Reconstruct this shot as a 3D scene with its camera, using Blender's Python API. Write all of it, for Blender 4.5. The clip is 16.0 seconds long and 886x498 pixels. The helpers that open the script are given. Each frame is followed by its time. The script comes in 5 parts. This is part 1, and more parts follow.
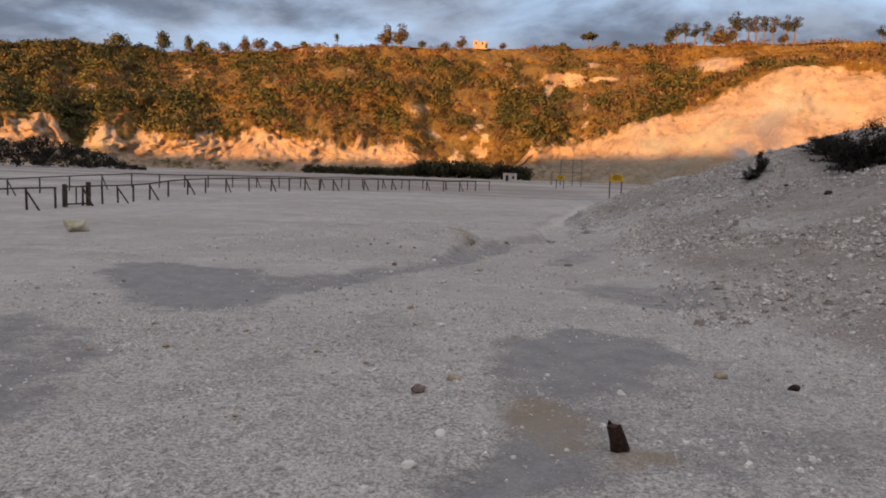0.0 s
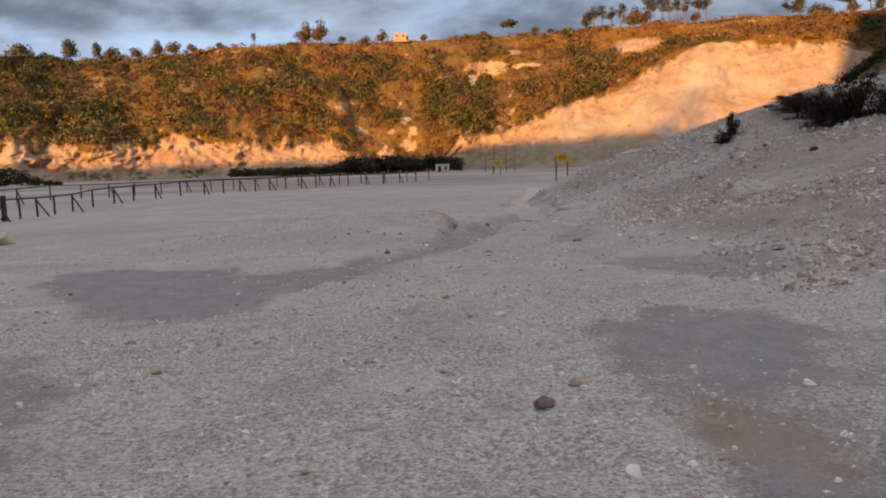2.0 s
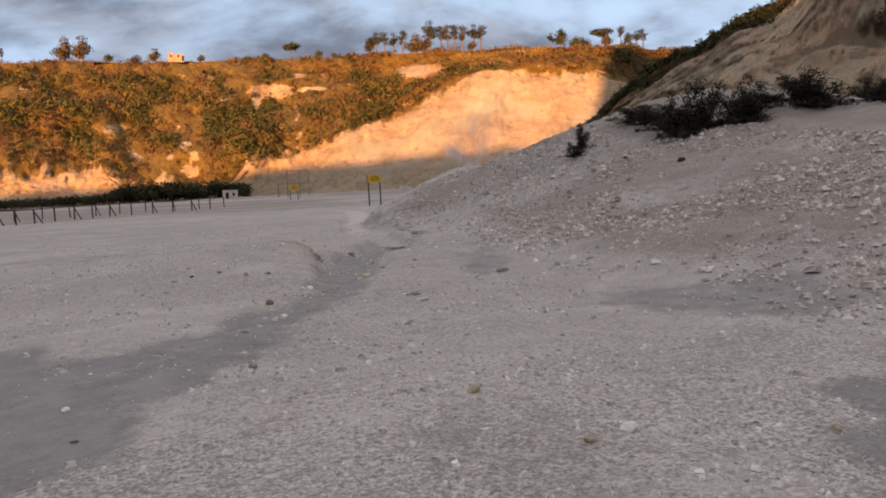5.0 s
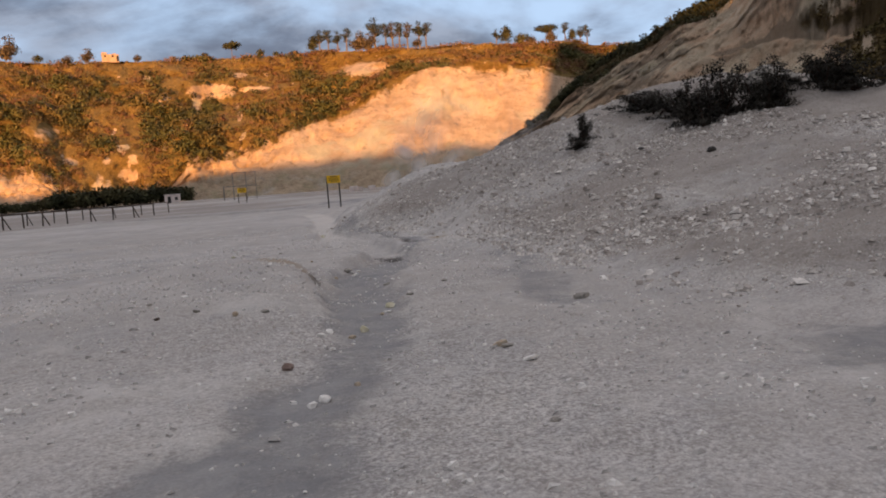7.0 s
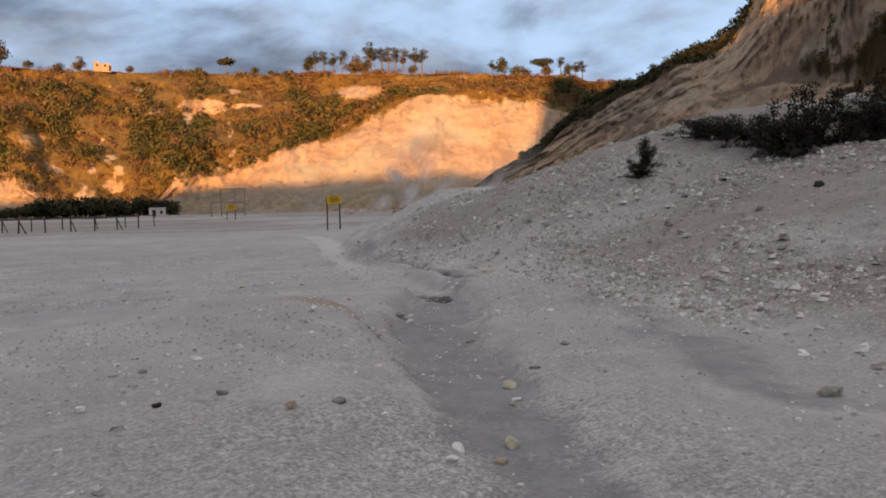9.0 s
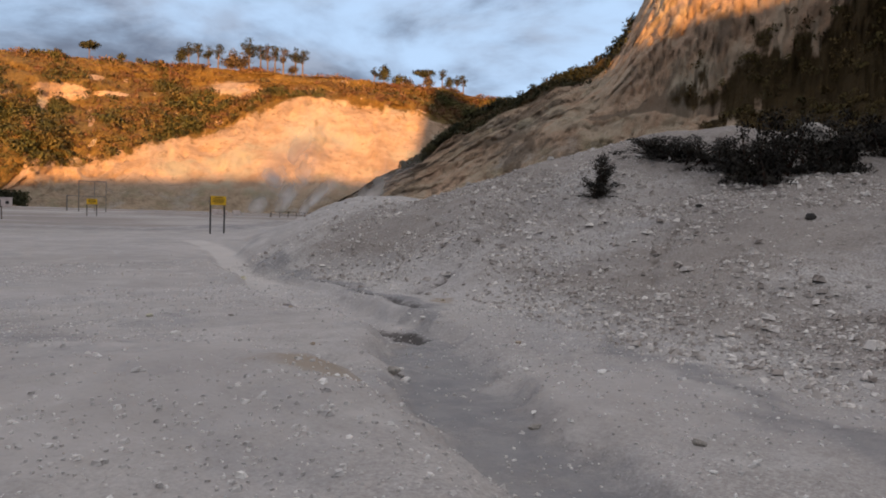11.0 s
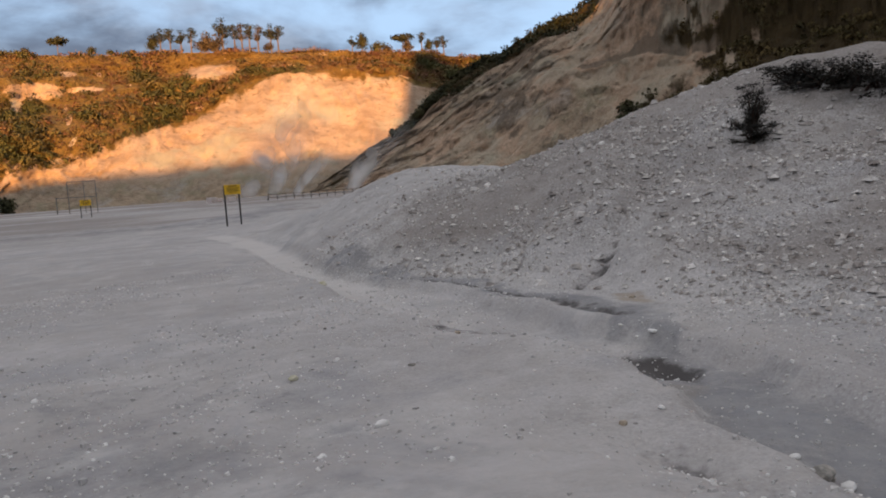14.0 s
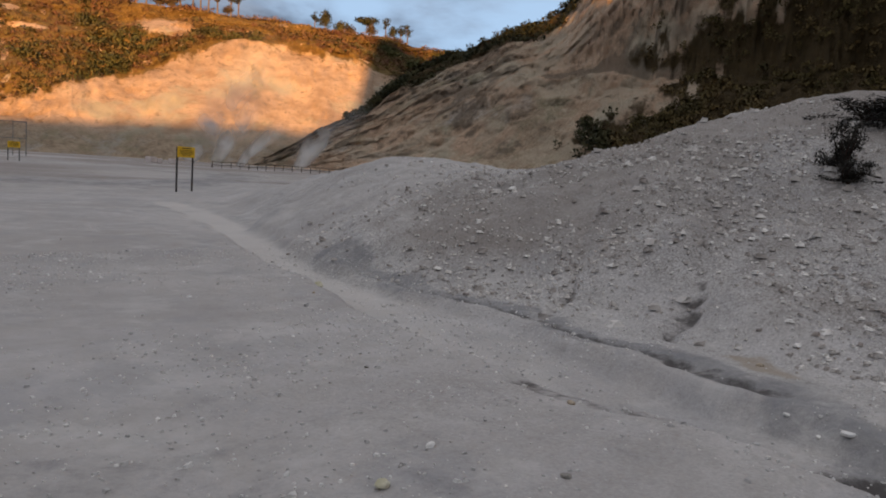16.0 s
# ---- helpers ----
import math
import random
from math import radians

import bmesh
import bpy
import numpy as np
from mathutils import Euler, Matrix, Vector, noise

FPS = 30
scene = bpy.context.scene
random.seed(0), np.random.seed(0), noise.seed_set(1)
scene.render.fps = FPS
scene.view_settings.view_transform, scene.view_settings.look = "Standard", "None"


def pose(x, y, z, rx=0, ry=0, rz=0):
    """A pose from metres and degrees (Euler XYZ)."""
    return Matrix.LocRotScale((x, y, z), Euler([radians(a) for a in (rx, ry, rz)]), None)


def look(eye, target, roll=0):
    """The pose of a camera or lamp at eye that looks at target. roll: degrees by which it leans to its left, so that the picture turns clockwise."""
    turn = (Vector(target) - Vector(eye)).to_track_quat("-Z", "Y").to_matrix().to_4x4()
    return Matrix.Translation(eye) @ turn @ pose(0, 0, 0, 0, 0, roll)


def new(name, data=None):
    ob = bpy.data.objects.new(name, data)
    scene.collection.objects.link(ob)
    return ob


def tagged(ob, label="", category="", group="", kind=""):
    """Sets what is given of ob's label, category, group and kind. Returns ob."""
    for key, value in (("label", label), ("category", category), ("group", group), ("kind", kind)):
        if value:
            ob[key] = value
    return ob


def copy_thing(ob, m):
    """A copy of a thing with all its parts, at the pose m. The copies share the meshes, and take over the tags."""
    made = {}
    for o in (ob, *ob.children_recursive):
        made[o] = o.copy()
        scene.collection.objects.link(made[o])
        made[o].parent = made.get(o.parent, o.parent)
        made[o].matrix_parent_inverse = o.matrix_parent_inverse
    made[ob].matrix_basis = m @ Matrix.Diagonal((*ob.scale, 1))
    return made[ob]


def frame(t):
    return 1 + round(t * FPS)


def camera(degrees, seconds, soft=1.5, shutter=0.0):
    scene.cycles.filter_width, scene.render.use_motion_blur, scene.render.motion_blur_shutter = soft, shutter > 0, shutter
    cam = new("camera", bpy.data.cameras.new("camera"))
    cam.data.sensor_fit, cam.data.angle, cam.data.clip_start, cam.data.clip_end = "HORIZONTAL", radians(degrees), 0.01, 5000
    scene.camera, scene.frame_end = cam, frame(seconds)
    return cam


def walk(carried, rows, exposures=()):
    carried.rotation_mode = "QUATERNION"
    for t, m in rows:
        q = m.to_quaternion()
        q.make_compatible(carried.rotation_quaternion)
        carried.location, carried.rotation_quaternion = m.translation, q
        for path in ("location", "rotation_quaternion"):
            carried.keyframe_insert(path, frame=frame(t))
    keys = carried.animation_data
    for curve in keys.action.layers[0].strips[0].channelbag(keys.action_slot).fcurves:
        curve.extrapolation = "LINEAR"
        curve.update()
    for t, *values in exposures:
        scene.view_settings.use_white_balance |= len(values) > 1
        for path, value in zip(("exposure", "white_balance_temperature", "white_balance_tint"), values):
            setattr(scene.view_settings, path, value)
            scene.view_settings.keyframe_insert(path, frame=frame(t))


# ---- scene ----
cam = camera(61.0, 16.0, soft=1.85)
PATH = [
    (0, (0.349, 0.855, 1.792), (0.358, 2.845, 1.593), 2.0),
    (0.5, (0.083, 1.265, 1.692), (0.024, 3.251, 1.462), 1.9),
    (1, (-0.2, 1.731, 1.586), (-0.276, 3.719, 1.381), 0.6),
    (1.5, (-0.508, 2.203, 1.469), (-0.443, 4.197, 1.324), -0.6),
    (2, (-0.739, 2.717, 1.396), (-0.553, 4.697, 1.183), -1.7),
    (2.5, (-0.948, 3.297, 1.332), (-0.733, 5.282, 1.215), -1.0),
    (3, (-1.15, 3.887, 1.298), (-0.974, 5.868, 1.094), -1.9),
    (3.5, (-1.337, 4.561, 1.264), (-1.243, 6.548, 1.062), 0.7),
    (4, (-1.505, 5.21, 1.266), (-1.083, 7.154, 1.053), -0.5),
    (4.5, (-1.656, 5.768, 1.286), (-1.179, 7.705, 1.136), -1.2),
    (5, (-1.752, 6.339, 1.302), (-1.023, 8.194, 1.131), -2.9),
    (5.2, (-1.795, 6.602, 1.284), (-0.971, 8.413, 1.076), -3.5),
    (7.3, (-1.786, 9.983, 1.384), (-0.929, 11.782, 1.216), -4.2),
    (7.5, (-1.753, 10.33, 1.378), (-0.947, 12.155, 1.236), -4.1),
    (8, (-1.733, 11.118, 1.359), (-0.898, 12.929, 1.203), -3.4),
    (8.5, (-1.66, 11.953, 1.346), (-0.729, 13.712, 1.153), -5.7),
    (9, (-1.669, 12.75, 1.345), (-0.768, 14.532, 1.233), -1.2),
    (9.5, (-1.757, 13.489, 1.328), (-0.826, 15.25, 1.145), 0.5),
    (10, (-1.753, 14.208, 1.378), (-0.711, 15.913, 1.288), 3.9),
    (10.2, (-1.749, 14.508, 1.375), (-0.629, 16.163, 1.307), 3.5),
    (12.3, (-1.705, 17.45, 1.659), (-0.441, 18.996, 1.543), -0.0),
    (12.5, (-1.707, 17.734, 1.668), (-0.399, 19.246, 1.61), -1.1),
    (13, (-1.721, 18.454, 1.702), (-0.563, 20.077, 1.55), -0.9),
    (13.5, (-1.75, 19.099, 1.685), (-0.607, 20.734, 1.553), -1.5),
    (14, (-1.735, 19.755, 1.665), (-0.531, 21.342, 1.483), -3.9),
    (14.5, (-1.701, 20.489, 1.639), (-0.566, 22.133, 1.542), -5.1),
    (15, (-1.584, 21.251, 1.654), (-0.283, 22.762, 1.491), -5.0),
    (15.5, (-1.554, 21.931, 1.664), (-0.369, 23.528, 1.45), -1.6),
    (16, (-1.362, 22.639, 1.696), (-0.026, 24.114, 1.497), 3.7),
]
walk(cam, [(t, look(e, a, r)) for t, e, a, r in PATH],
     exposures=[(0, 1.14, 6600, 11), (3.5, 1.18, 6700, 12), (4.5, 1.26, 6900, 13), (5.2, 1.24, 6850, 13), (7.5, 1.14, 6550, 11), (12.5, 1.18, 6450, 10), (14.4, 1.14, 6300, 8), (15.0, 0.92, 6350, 8), (16.0, 0.95, 6350, 8)])

# ---- world, sun, exposure ----
SUN_AZ, SUN_EL = 213.0, 5.6          # degrees clockwise from +y, and above the horizon
sun = new("sun", bpy.data.lights.new("sun", "SUN"))
sun.data.energy, sun.data.angle, sun.data.color = 4.5, radians(0.6), (1.0, 0.50, 0.175)
_sd = Vector((math.sin(radians(SUN_AZ)) * math.cos(radians(SUN_EL)), math.cos(radians(SUN_AZ)) * math.cos(radians(SUN_EL)), math.sin(radians(SUN_EL))))
sun.matrix_world = look(_sd * 300, (0, 0, 0))

world = bpy.data.worlds.new("sky")
scene.world = world
world.use_nodes = True
W = world.node_tree
W.nodes.clear()


def wn(kind, **inputs):
    node = W.nodes.new(kind)
    for k, v in inputs.items():
        node.inputs[k].default_value = v
    return node


def wmix(fac, a, b):
    node = W.nodes.new("ShaderNodeMix")
    node.data_type = "RGBA"
    for i, v in ((0, fac), (6, a), (7, b)):
        if isinstance(v, bpy.types.NodeSocket):
            W.links.new(v, node.inputs[i])
        else:
            node.inputs[i].default_value = v
    return node.outputs[2]


def wrange(value, a, b, c, d, smooth=True):
    node = W.nodes.new("ShaderNodeMapRange")
    node.interpolation_type = "SMOOTHSTEP" if smooth else "LINEAR"
    W.links.new(value, node.inputs[0])
    for i, v in enumerate((a, b, c, d)):
        node.inputs[i + 1].default_value = v
    return node.outputs[0]


_sky = W.nodes.new("ShaderNodeTexSky")
_sky.sky_type, _sky.sun_disc = "NISHITA", False
_sky.sun_elevation, _sky.sun_rotation = radians(SUN_EL), radians(SUN_AZ)
_co = W.nodes.new("ShaderNodeTexCoord")
_xyz = W.nodes.new("ShaderNodeSeparateXYZ")
W.links.new(_co.outputs["Generated"], _xyz.inputs[0])
_map = wn("ShaderNodeMapping", Scale=(1.0, 1.0, 2.6), Location=(0.95, 0.45, 0.2))
W.links.new(_co.outputs["Generated"], _map.inputs[0])
_n1 = wn("ShaderNodeTexNoise", Scale=2.7, Detail=9.0, Roughness=0.55, Distortion=0.3)
_n2 = wn("ShaderNodeTexNoise", Scale=6.5, Detail=7.0, Roughness=0.6, Distortion=0.4)
W.links.new(_map.outputs[0], _n1.inputs["Vector"])
W.links.new(_map.outputs[0], _n2.inputs["Vector"])
_air = W.nodes.new("ShaderNodeVectorMath")
_air.operation = "SCALE"
_air.inputs["Scale"].default_value = 0.07
W.links.new(_sky.outputs[0], _air.inputs[0])
_blue = wmix(0.88, _air.outputs[0], (0.53, 0.73, 1.02, 1))
_grey = wmix(wrange(_n2.outputs[0], 0.36, 0.64, 0.0, 1.0), (0.165, 0.20, 0.275, 1), (0.34, 0.40, 0.51, 1))
_cover = W.nodes.new("ShaderNodeMath")
_cover.operation = "MULTIPLY_ADD"
W.links.new(_xyz.outputs["X"], _cover.inputs[0])
_cover.inputs[1].default_value = -0.15
W.links.new(_n1.outputs[0], _cover.inputs[2])
_low = wmix(wrange(_cover.outputs[0], 0.37, 0.57, 0.0, 1.0), _blue, _grey)
_veil = wmix(wrange(_n2.outputs[0], 0.3, 0.7, 0.0, 1.0), (0.54, 0.525, 0.545, 1), (0.78, 0.755, 0.775, 1))
_high = W.nodes.new("ShaderNodeVectorMath")
_high.operation = "ADD"
W.links.new(wmix(wrange(_xyz.outputs["Z"], 0.30, 0.60, 0.0, 1.0), _low, _veil), _high.inputs[0])
_bg = W.nodes.new("ShaderNodeBackground")
_bg.inputs["Strength"].default_value = 0.475
W.links.new(_high.outputs[0], _bg.inputs["Color"])
W.links.new(_bg.outputs[0], W.nodes.new("ShaderNodeOutputWorld").inputs["Surface"])


# ---- materials ----
class Mat:
    """A principled material with short ways to add nodes."""

    def __init__(self, name, rough=0.9, metal=0.0):
        self.m = bpy.data.materials.new(name)
        self.m.use_nodes = True
        self.t = self.m.node_tree
        self.b = self.t.nodes["Principled BSDF"]
        self.b.inputs["Roughness"].default_value = rough
        self.b.inputs["Metallic"].default_value = metal
        self.b.inputs["Specular IOR Level"].default_value = 0.25
        self.co = self.t.nodes.new("ShaderNodeTexCoord").outputs["Object"]

    def put(self, socket, value):
        if isinstance(value, bpy.types.NodeSocket):
            self.t.links.new(value, socket)
        else:
            socket.default_value = (*value, 1.0) if isinstance(value, tuple) and len(value) == 3 and len(socket.default_value) == 4 else value

    def noise(self, scale, detail=5.0, rough=0.55, stretch=(1, 1, 1), distort=0.0):
        n = self.t.nodes.new("ShaderNodeTexNoise")
        n.inputs["Scale"].default_value, n.inputs["Detail"].default_value = scale, detail
        n.inputs["Roughness"].default_value, n.inputs["Distortion"].default_value = rough, distort
        mp = self.t.nodes.new("ShaderNodeMapping")
        mp.inputs["Scale"].default_value = stretch
        self.t.links.new(self.co, mp.inputs[0])
        self.t.links.new(mp.outputs[0], n.inputs["Vector"])
        return n.outputs[0]

    def rng(self, v, a, b, c=0.0, d=1.0):
        n = self.t.nodes.new("ShaderNodeMapRange")
        n.interpolation_type = "SMOOTHSTEP"
        self.put(n.inputs[0], v)
        for i, w in enumerate((a, b, c, d)):
            n.inputs[i + 1].default_value = w
        return n.outputs[0]

    def mix(self, f, a, b, blend="MIX"):
        n = self.t.nodes.new("ShaderNodeMix")
        n.data_type, n.blend_type = "RGBA", blend
        for i, v in ((0, f), (6, a), (7, b)):
            self.put(n.inputs[i], v)
        return n.outputs[2]

    def math(self, op, a, b=0.5):
        n = self.t.nodes.new("ShaderNodeMath")
        n.operation = op
        self.put(n.inputs[0], a)
        self.put(n.inputs[1], b)
        return n.outputs[0]

    def attr(self, name):
        n = self.t.nodes.new("ShaderNodeAttribute")
        n.attribute_name = name
        return n.outputs["Fac"]

    def island(self):
        return self.t.nodes.new("ShaderNodeNewGeometry").outputs["Random Per Island"]

    def colour(self, v):
        self.put(self.b.inputs["Base Color"], v)
        return self

    def rough(self, v):
        self.put(self.b.inputs["Roughness"], v)
        return self

    def bump(self, h, strength=0.5, dist=0.02):
        n = self.t.nodes.new("ShaderNodeBump")
        n.inputs["Strength"].default_value, n.inputs["Distance"].default_value = strength, dist
        self.t.links.new(h, n.inputs["Height"])
        self.t.links.new(n.outputs[0], self.b.inputs["Normal"])
        return self


def ground_material():
    k = Mat("pale_volcanic_soil", 0.95)
    big = k.noise(0.35, 6, 0.6)
    mid = k.noise(2.2, 6, 0.6)
    fine = k.noise(26.0, 5, 0.65)
    clod = k.noise(11.0, 8, 0.75, (1, 1, 1), 0.6)
    base = k.mix(k.rng(big, 0.35, 0.65), (0.42, 0.40, 0.40), (0.52, 0.495, 0.485))
    base = k.mix(k.rng(mid, 0.3, 0.7, 0.0, 0.5), base, (0.36, 0.335, 0.31))
    base = k.mix(k.rng(k.noise(0.05, 7, 0.65, (0.6, 1.6, 1), 0.4), 0.42, 0.63, 0.0, 0.54), base, (0.31, 0.282, 0.262))
    stony = k.attr("stony")
    base = k.mix(k.math("MULTIPLY", k.rng(fine, 0.50, 0.64), k.math("MULTIPLY", stony, 0.8)), base, (0.66, 0.645, 0.62))
    base = k.mix(k.math("MULTIPLY", k.rng(clod, 0.56, 0.68), k.math("MULTIPLY", stony, 0.7)), base, (0.66, 0.64, 0.61))
    base = k.mix(k.math("MULTIPLY", k.rng(k.noise(0.55, 8, 0.7, (1, 1, 1), 0.4), 0.50, 0.62), 0.42), base, (0.31, 0.305, 0.315))
    base = k.mix(k.math("MULTIPLY", k.rng(fine, 0.48, 0.38), k.math("MULTIPLY", stony, 0.7)), base, (0.17, 0.16, 0.15))
    grit = k.noise(48.0, 4, 0.7)
    base = k.mix(k.math("MULTIPLY", k.rng(grit, 0.54, 0.62), k.math("MULTIPLY", stony, 0.8)), base, (0.70, 0.685, 0.66))
    base = k.mix(k.math("MULTIPLY", k.rng(grit, 0.46, 0.37), k.math("MULTIPLY", stony, 0.8)), base, (0.15, 0.14, 0.135))
    worn = k.math("ADD", k.math("MULTIPLY", stony, 0.75), 0.25)
    base = k.mix(k.math("MULTIPLY", k.rng(k.noise(7.0, 6, 0.7), 0.48, 0.32), k.math("MULTIPLY", worn, 0.6)), base, (0.22, 0.205, 0.19))
    base = k.mix(k.rng(k.noise(0.9, 7, 0.7), 0.52, 0.66, 0.0, 0.45), base, (0.56, 0.54, 0.52))
    base = k.mix(k.math("MULTIPLY", k.rng(k.noise(0.6, 8, 0.75, (1, 1, 1), 0.6), 0.47, 0.34, 0.0, 0.5), worn), base, (0.25, 0.235, 0.22))
    ragged = k.math("ADD", k.attr("mud"), k.math("MULTIPLY", k.math("SUBTRACT", k.noise(1.3, 10, 0.78), 0.5), 1.9))
    base = k.mix(k.rng(ragged, 0.18, 0.82, 0.0, 0.86), base, k.mix(k.rng(k.noise(3.0, 7, 0.7), 0.35, 0.65), (0.192, 0.193, 0.205), (0.265, 0.262, 0.265)))
    base = k.mix(k.rng(k.math("ADD", k.attr("sand"), k.math("MULTIPLY", k.math("SUBTRACT", mid, 0.5), 0.5)), 0.15, 0.9, 0.0, 0.6), base, (0.60, 0.565, 0.535))
    base = k.mix(k.rng(k.math("ADD", k.attr("ochre"), k.math("MULTIPLY", k.math("SUBTRACT", mid, 0.5), 0.9)), 0.3, 0.9, 0.0, 0.6), base, (0.29, 0.225, 0.15))
    # Near-black in cuts and rills is painted shade; under bushes it is litter.
    base = k.mix(k.rng(k.math("ADD", k.attr("shade_litter"), k.math("MULTIPLY", k.math("SUBTRACT", k.noise(6.0, 6, 0.7), 0.5), 1.3)), 0.3, 0.75, 0.0, 0.9), base, (0.075, 0.067, 0.065))
    base = k.mix(k.rng(k.math("ADD", k.attr("debris"), k.math("MULTIPLY", k.math("SUBTRACT", mid, 0.5), 0.6)), 0.2, 0.9, 0.0, 0.85), base, k.mix(0.72, base, (0.21, 0.178, 0.155)))
    k.colour(base)
    h = k.math("ADD", k.math("MULTIPLY", fine, 0.6), k.math("ADD", k.math("MULTIPLY", mid, 1.2), k.math("MULTIPLY", clod, k.math("MULTIPLY", stony, 0.9))))
    h = k.math("MULTIPLY", h, k.rng(ragged, 0.3, 0.8, 1.0, 0.35))
    return k.bump(h, 0.48, 0.05).m


def wall_material(name, shade=1.0):
    """Bare pale tuff where the attribute bare is high, dry grass and scrub soil painted shade-dark elsewhere."""
    k = Mat(name, 0.95)
    strata = k.noise(0.10, 8, 0.65, (1, 1, 2.2))
    crag = k.noise(0.42, 8, 0.7)
    fine = k.noise(1.5, 8, 0.72)
    cleft = k.math("ABSOLUTE", k.math("SUBTRACT", k.noise(0.28, 7, 0.66, (1, 1, 0.6), 0.5), 0.5))
    rock = k.mix(k.rng(strata, 0.35, 0.65), (0.45, 0.305, 0.20), (0.66, 0.475, 0.335))
    rock = k.mix(k.rng(fine, 0.47, 0.33, 0.0, 0.5), rock, (0.34, 0.24, 0.16))
    rock = k.mix(k.rng(crag, 0.47, 0.33, 0.0, 0.8), rock, (0.27, 0.20, 0.14))
    rock = k.mix(k.rng(cleft, 0.012, 0.0, 0.0, 0.35), rock, (0.30, 0.21, 0.14))
    rock = k.mix(k.rng(k.noise(0.06, 5, 0.6), 0.50, 0.68, 0.0, 0.75), rock, (0.50, 0.47, 0.36))
    grass = k.mix(k.rng(crag, 0.35, 0.65), (0.17, 0.106, 0.034), (0.30, 0.19, 0.06))
    grass = k.mix(k.rng(fine, 0.40, 0.65, 0.0, 0.7), grass, (0.10, 0.075, 0.025))
    bare = k.rng(k.math("ADD", k.attr("bare"), k.math("MULTIPLY", k.math("SUBTRACT", crag, 0.5), 1.1)), 0.35, 0.62)
    col = k.mix(bare, grass, rock)
    gr = k.mix(k.rng(crag, 0.35, 0.6), (0.31, 0.23, 0.155), (0.49, 0.375, 0.26))
    gr = k.mix(k.rng(k.noise(0.12, 6, 0.65), 0.50, 0.62, 0.0, 0.6), gr, (0.30, 0.28, 0.17))
    gr = k.mix(k.rng(k.noise(0.2, 7, 0.7, (1, 1, 1), 0.5), 0.52, 0.66, 0.0, 0.7), gr, (0.52, 0.415, 0.30))
    gr = k.mix(k.rng(k.noise(0.07, 7, 0.7, (1, 1, 1), 0.3), 0.50, 0.66, 0.0, 0.7), gr, (0.45, 0.415, 0.375))
    gr = k.mix(k.rng(k.noise(0.9, 9, 0.78), 0.46, 0.36, 0.0, 0.65), gr, (0.17, 0.145, 0.105))
    gr = k.mix(k.rng(fine, 0.45, 0.33, 0.0, 0.6), gr, (0.13, 0.11, 0.09))
    gr = k.mix(k.rng(fine, 0.55, 0.66, 0.0, 0.5), gr, (0.54, 0.435, 0.32))
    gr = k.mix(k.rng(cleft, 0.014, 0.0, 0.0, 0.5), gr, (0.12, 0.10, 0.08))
    # Brown of the ridge; on the wall it paints the shaded foot and hollow.
    col = k.mix(k.rng(k.math("ADD", k.attr("shade_brown"), k.math("MULTIPLY", k.math("SUBTRACT", crag, 0.5), 0.8)), 0.3, 0.8), col, gr)
    # Rock streaks, and the overhang's shade painted in above the ledge.
    lay = k.math("ADD", k.attr("streak_shade"), k.math("MULTIPLY", k.math("SUBTRACT", fine, 0.5), 0.5))
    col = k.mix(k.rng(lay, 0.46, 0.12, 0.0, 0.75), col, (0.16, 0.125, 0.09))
    col = k.mix(k.rng(lay, 0.56, 0.9, 0.0, 0.6), col, (0.56, 0.47, 0.35))
    # Near-black soil: shade among the scrub is put into its colour.
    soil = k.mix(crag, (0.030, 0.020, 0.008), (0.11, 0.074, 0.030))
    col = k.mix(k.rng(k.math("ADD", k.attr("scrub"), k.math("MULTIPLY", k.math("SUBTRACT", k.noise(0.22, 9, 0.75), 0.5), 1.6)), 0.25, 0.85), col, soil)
    k.colour(col)
    return k.bump(k.math("ADD", crag, k.math("MULTIPLY", fine, 0.9)), 0.9, 1.2).m


def leaf_material(name, a, b, c=None):
    k = Mat(name, 0.7)
    col = k.mix(k.math("ADD", k.math("MULTIPLY", k.attr("tint"), 0.85), k.math("MULTIPLY", k.island(), 0.15)), a, b)
    if c:
        col = k.mix(k.rng(k.noise(0.11, 4, 0.5), 0.42, 0.62), col, c)
    k.colour(col)
    k.b.inputs["Subsurface Weight"].default_value = 0.0
    return k.m


def plain(name, a, b, scale=6.0, rough=0.8, metal=0.0, stretch=(1, 1, 1), bump=0.25, dist=0.01):
    k = Mat(name, rough, metal)
    n = k.noise(scale, 6, 0.65, stretch)
    k.colour(k.mix(k.rng(n, 0.32, 0.68), a, b))
    return k.bump(n, bump, dist).m


M_GROUND = ground_material()
M_WALL = wall_material("tuff_and_dry_grass")
M_SHRUB = leaf_material("dark_shrub_leaves", (0.066, 0.066, 0.021), (0.105, 0.104, 0.032), (0.145, 0.108, 0.036))
M_OLIVE = leaf_material("olive_shrub_leaves", (0.105, 0.103, 0.031), (0.16, 0.138, 0.042), (0.21, 0.138, 0.05))
M_BROWN = leaf_material("bare_brown_twigs", (0.17, 0.098, 0.042), (0.27, 0.160, 0.066), (0.22, 0.105, 0.058))
M_GRASS = leaf_material("dry_grass_tufts", (0.24, 0.145, 0.05), (0.38, 0.24, 0.08))
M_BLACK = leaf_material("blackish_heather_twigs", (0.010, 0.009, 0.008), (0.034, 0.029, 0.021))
# Shaded copy of the shrub leaves, used for ridge line and foot thicket.
M_SHADE = leaf_material("shaded_scrub_leaves", (0.022, 0.025, 0.010), (0.055, 0.056, 0.02), (0.075, 0.065, 0.024))
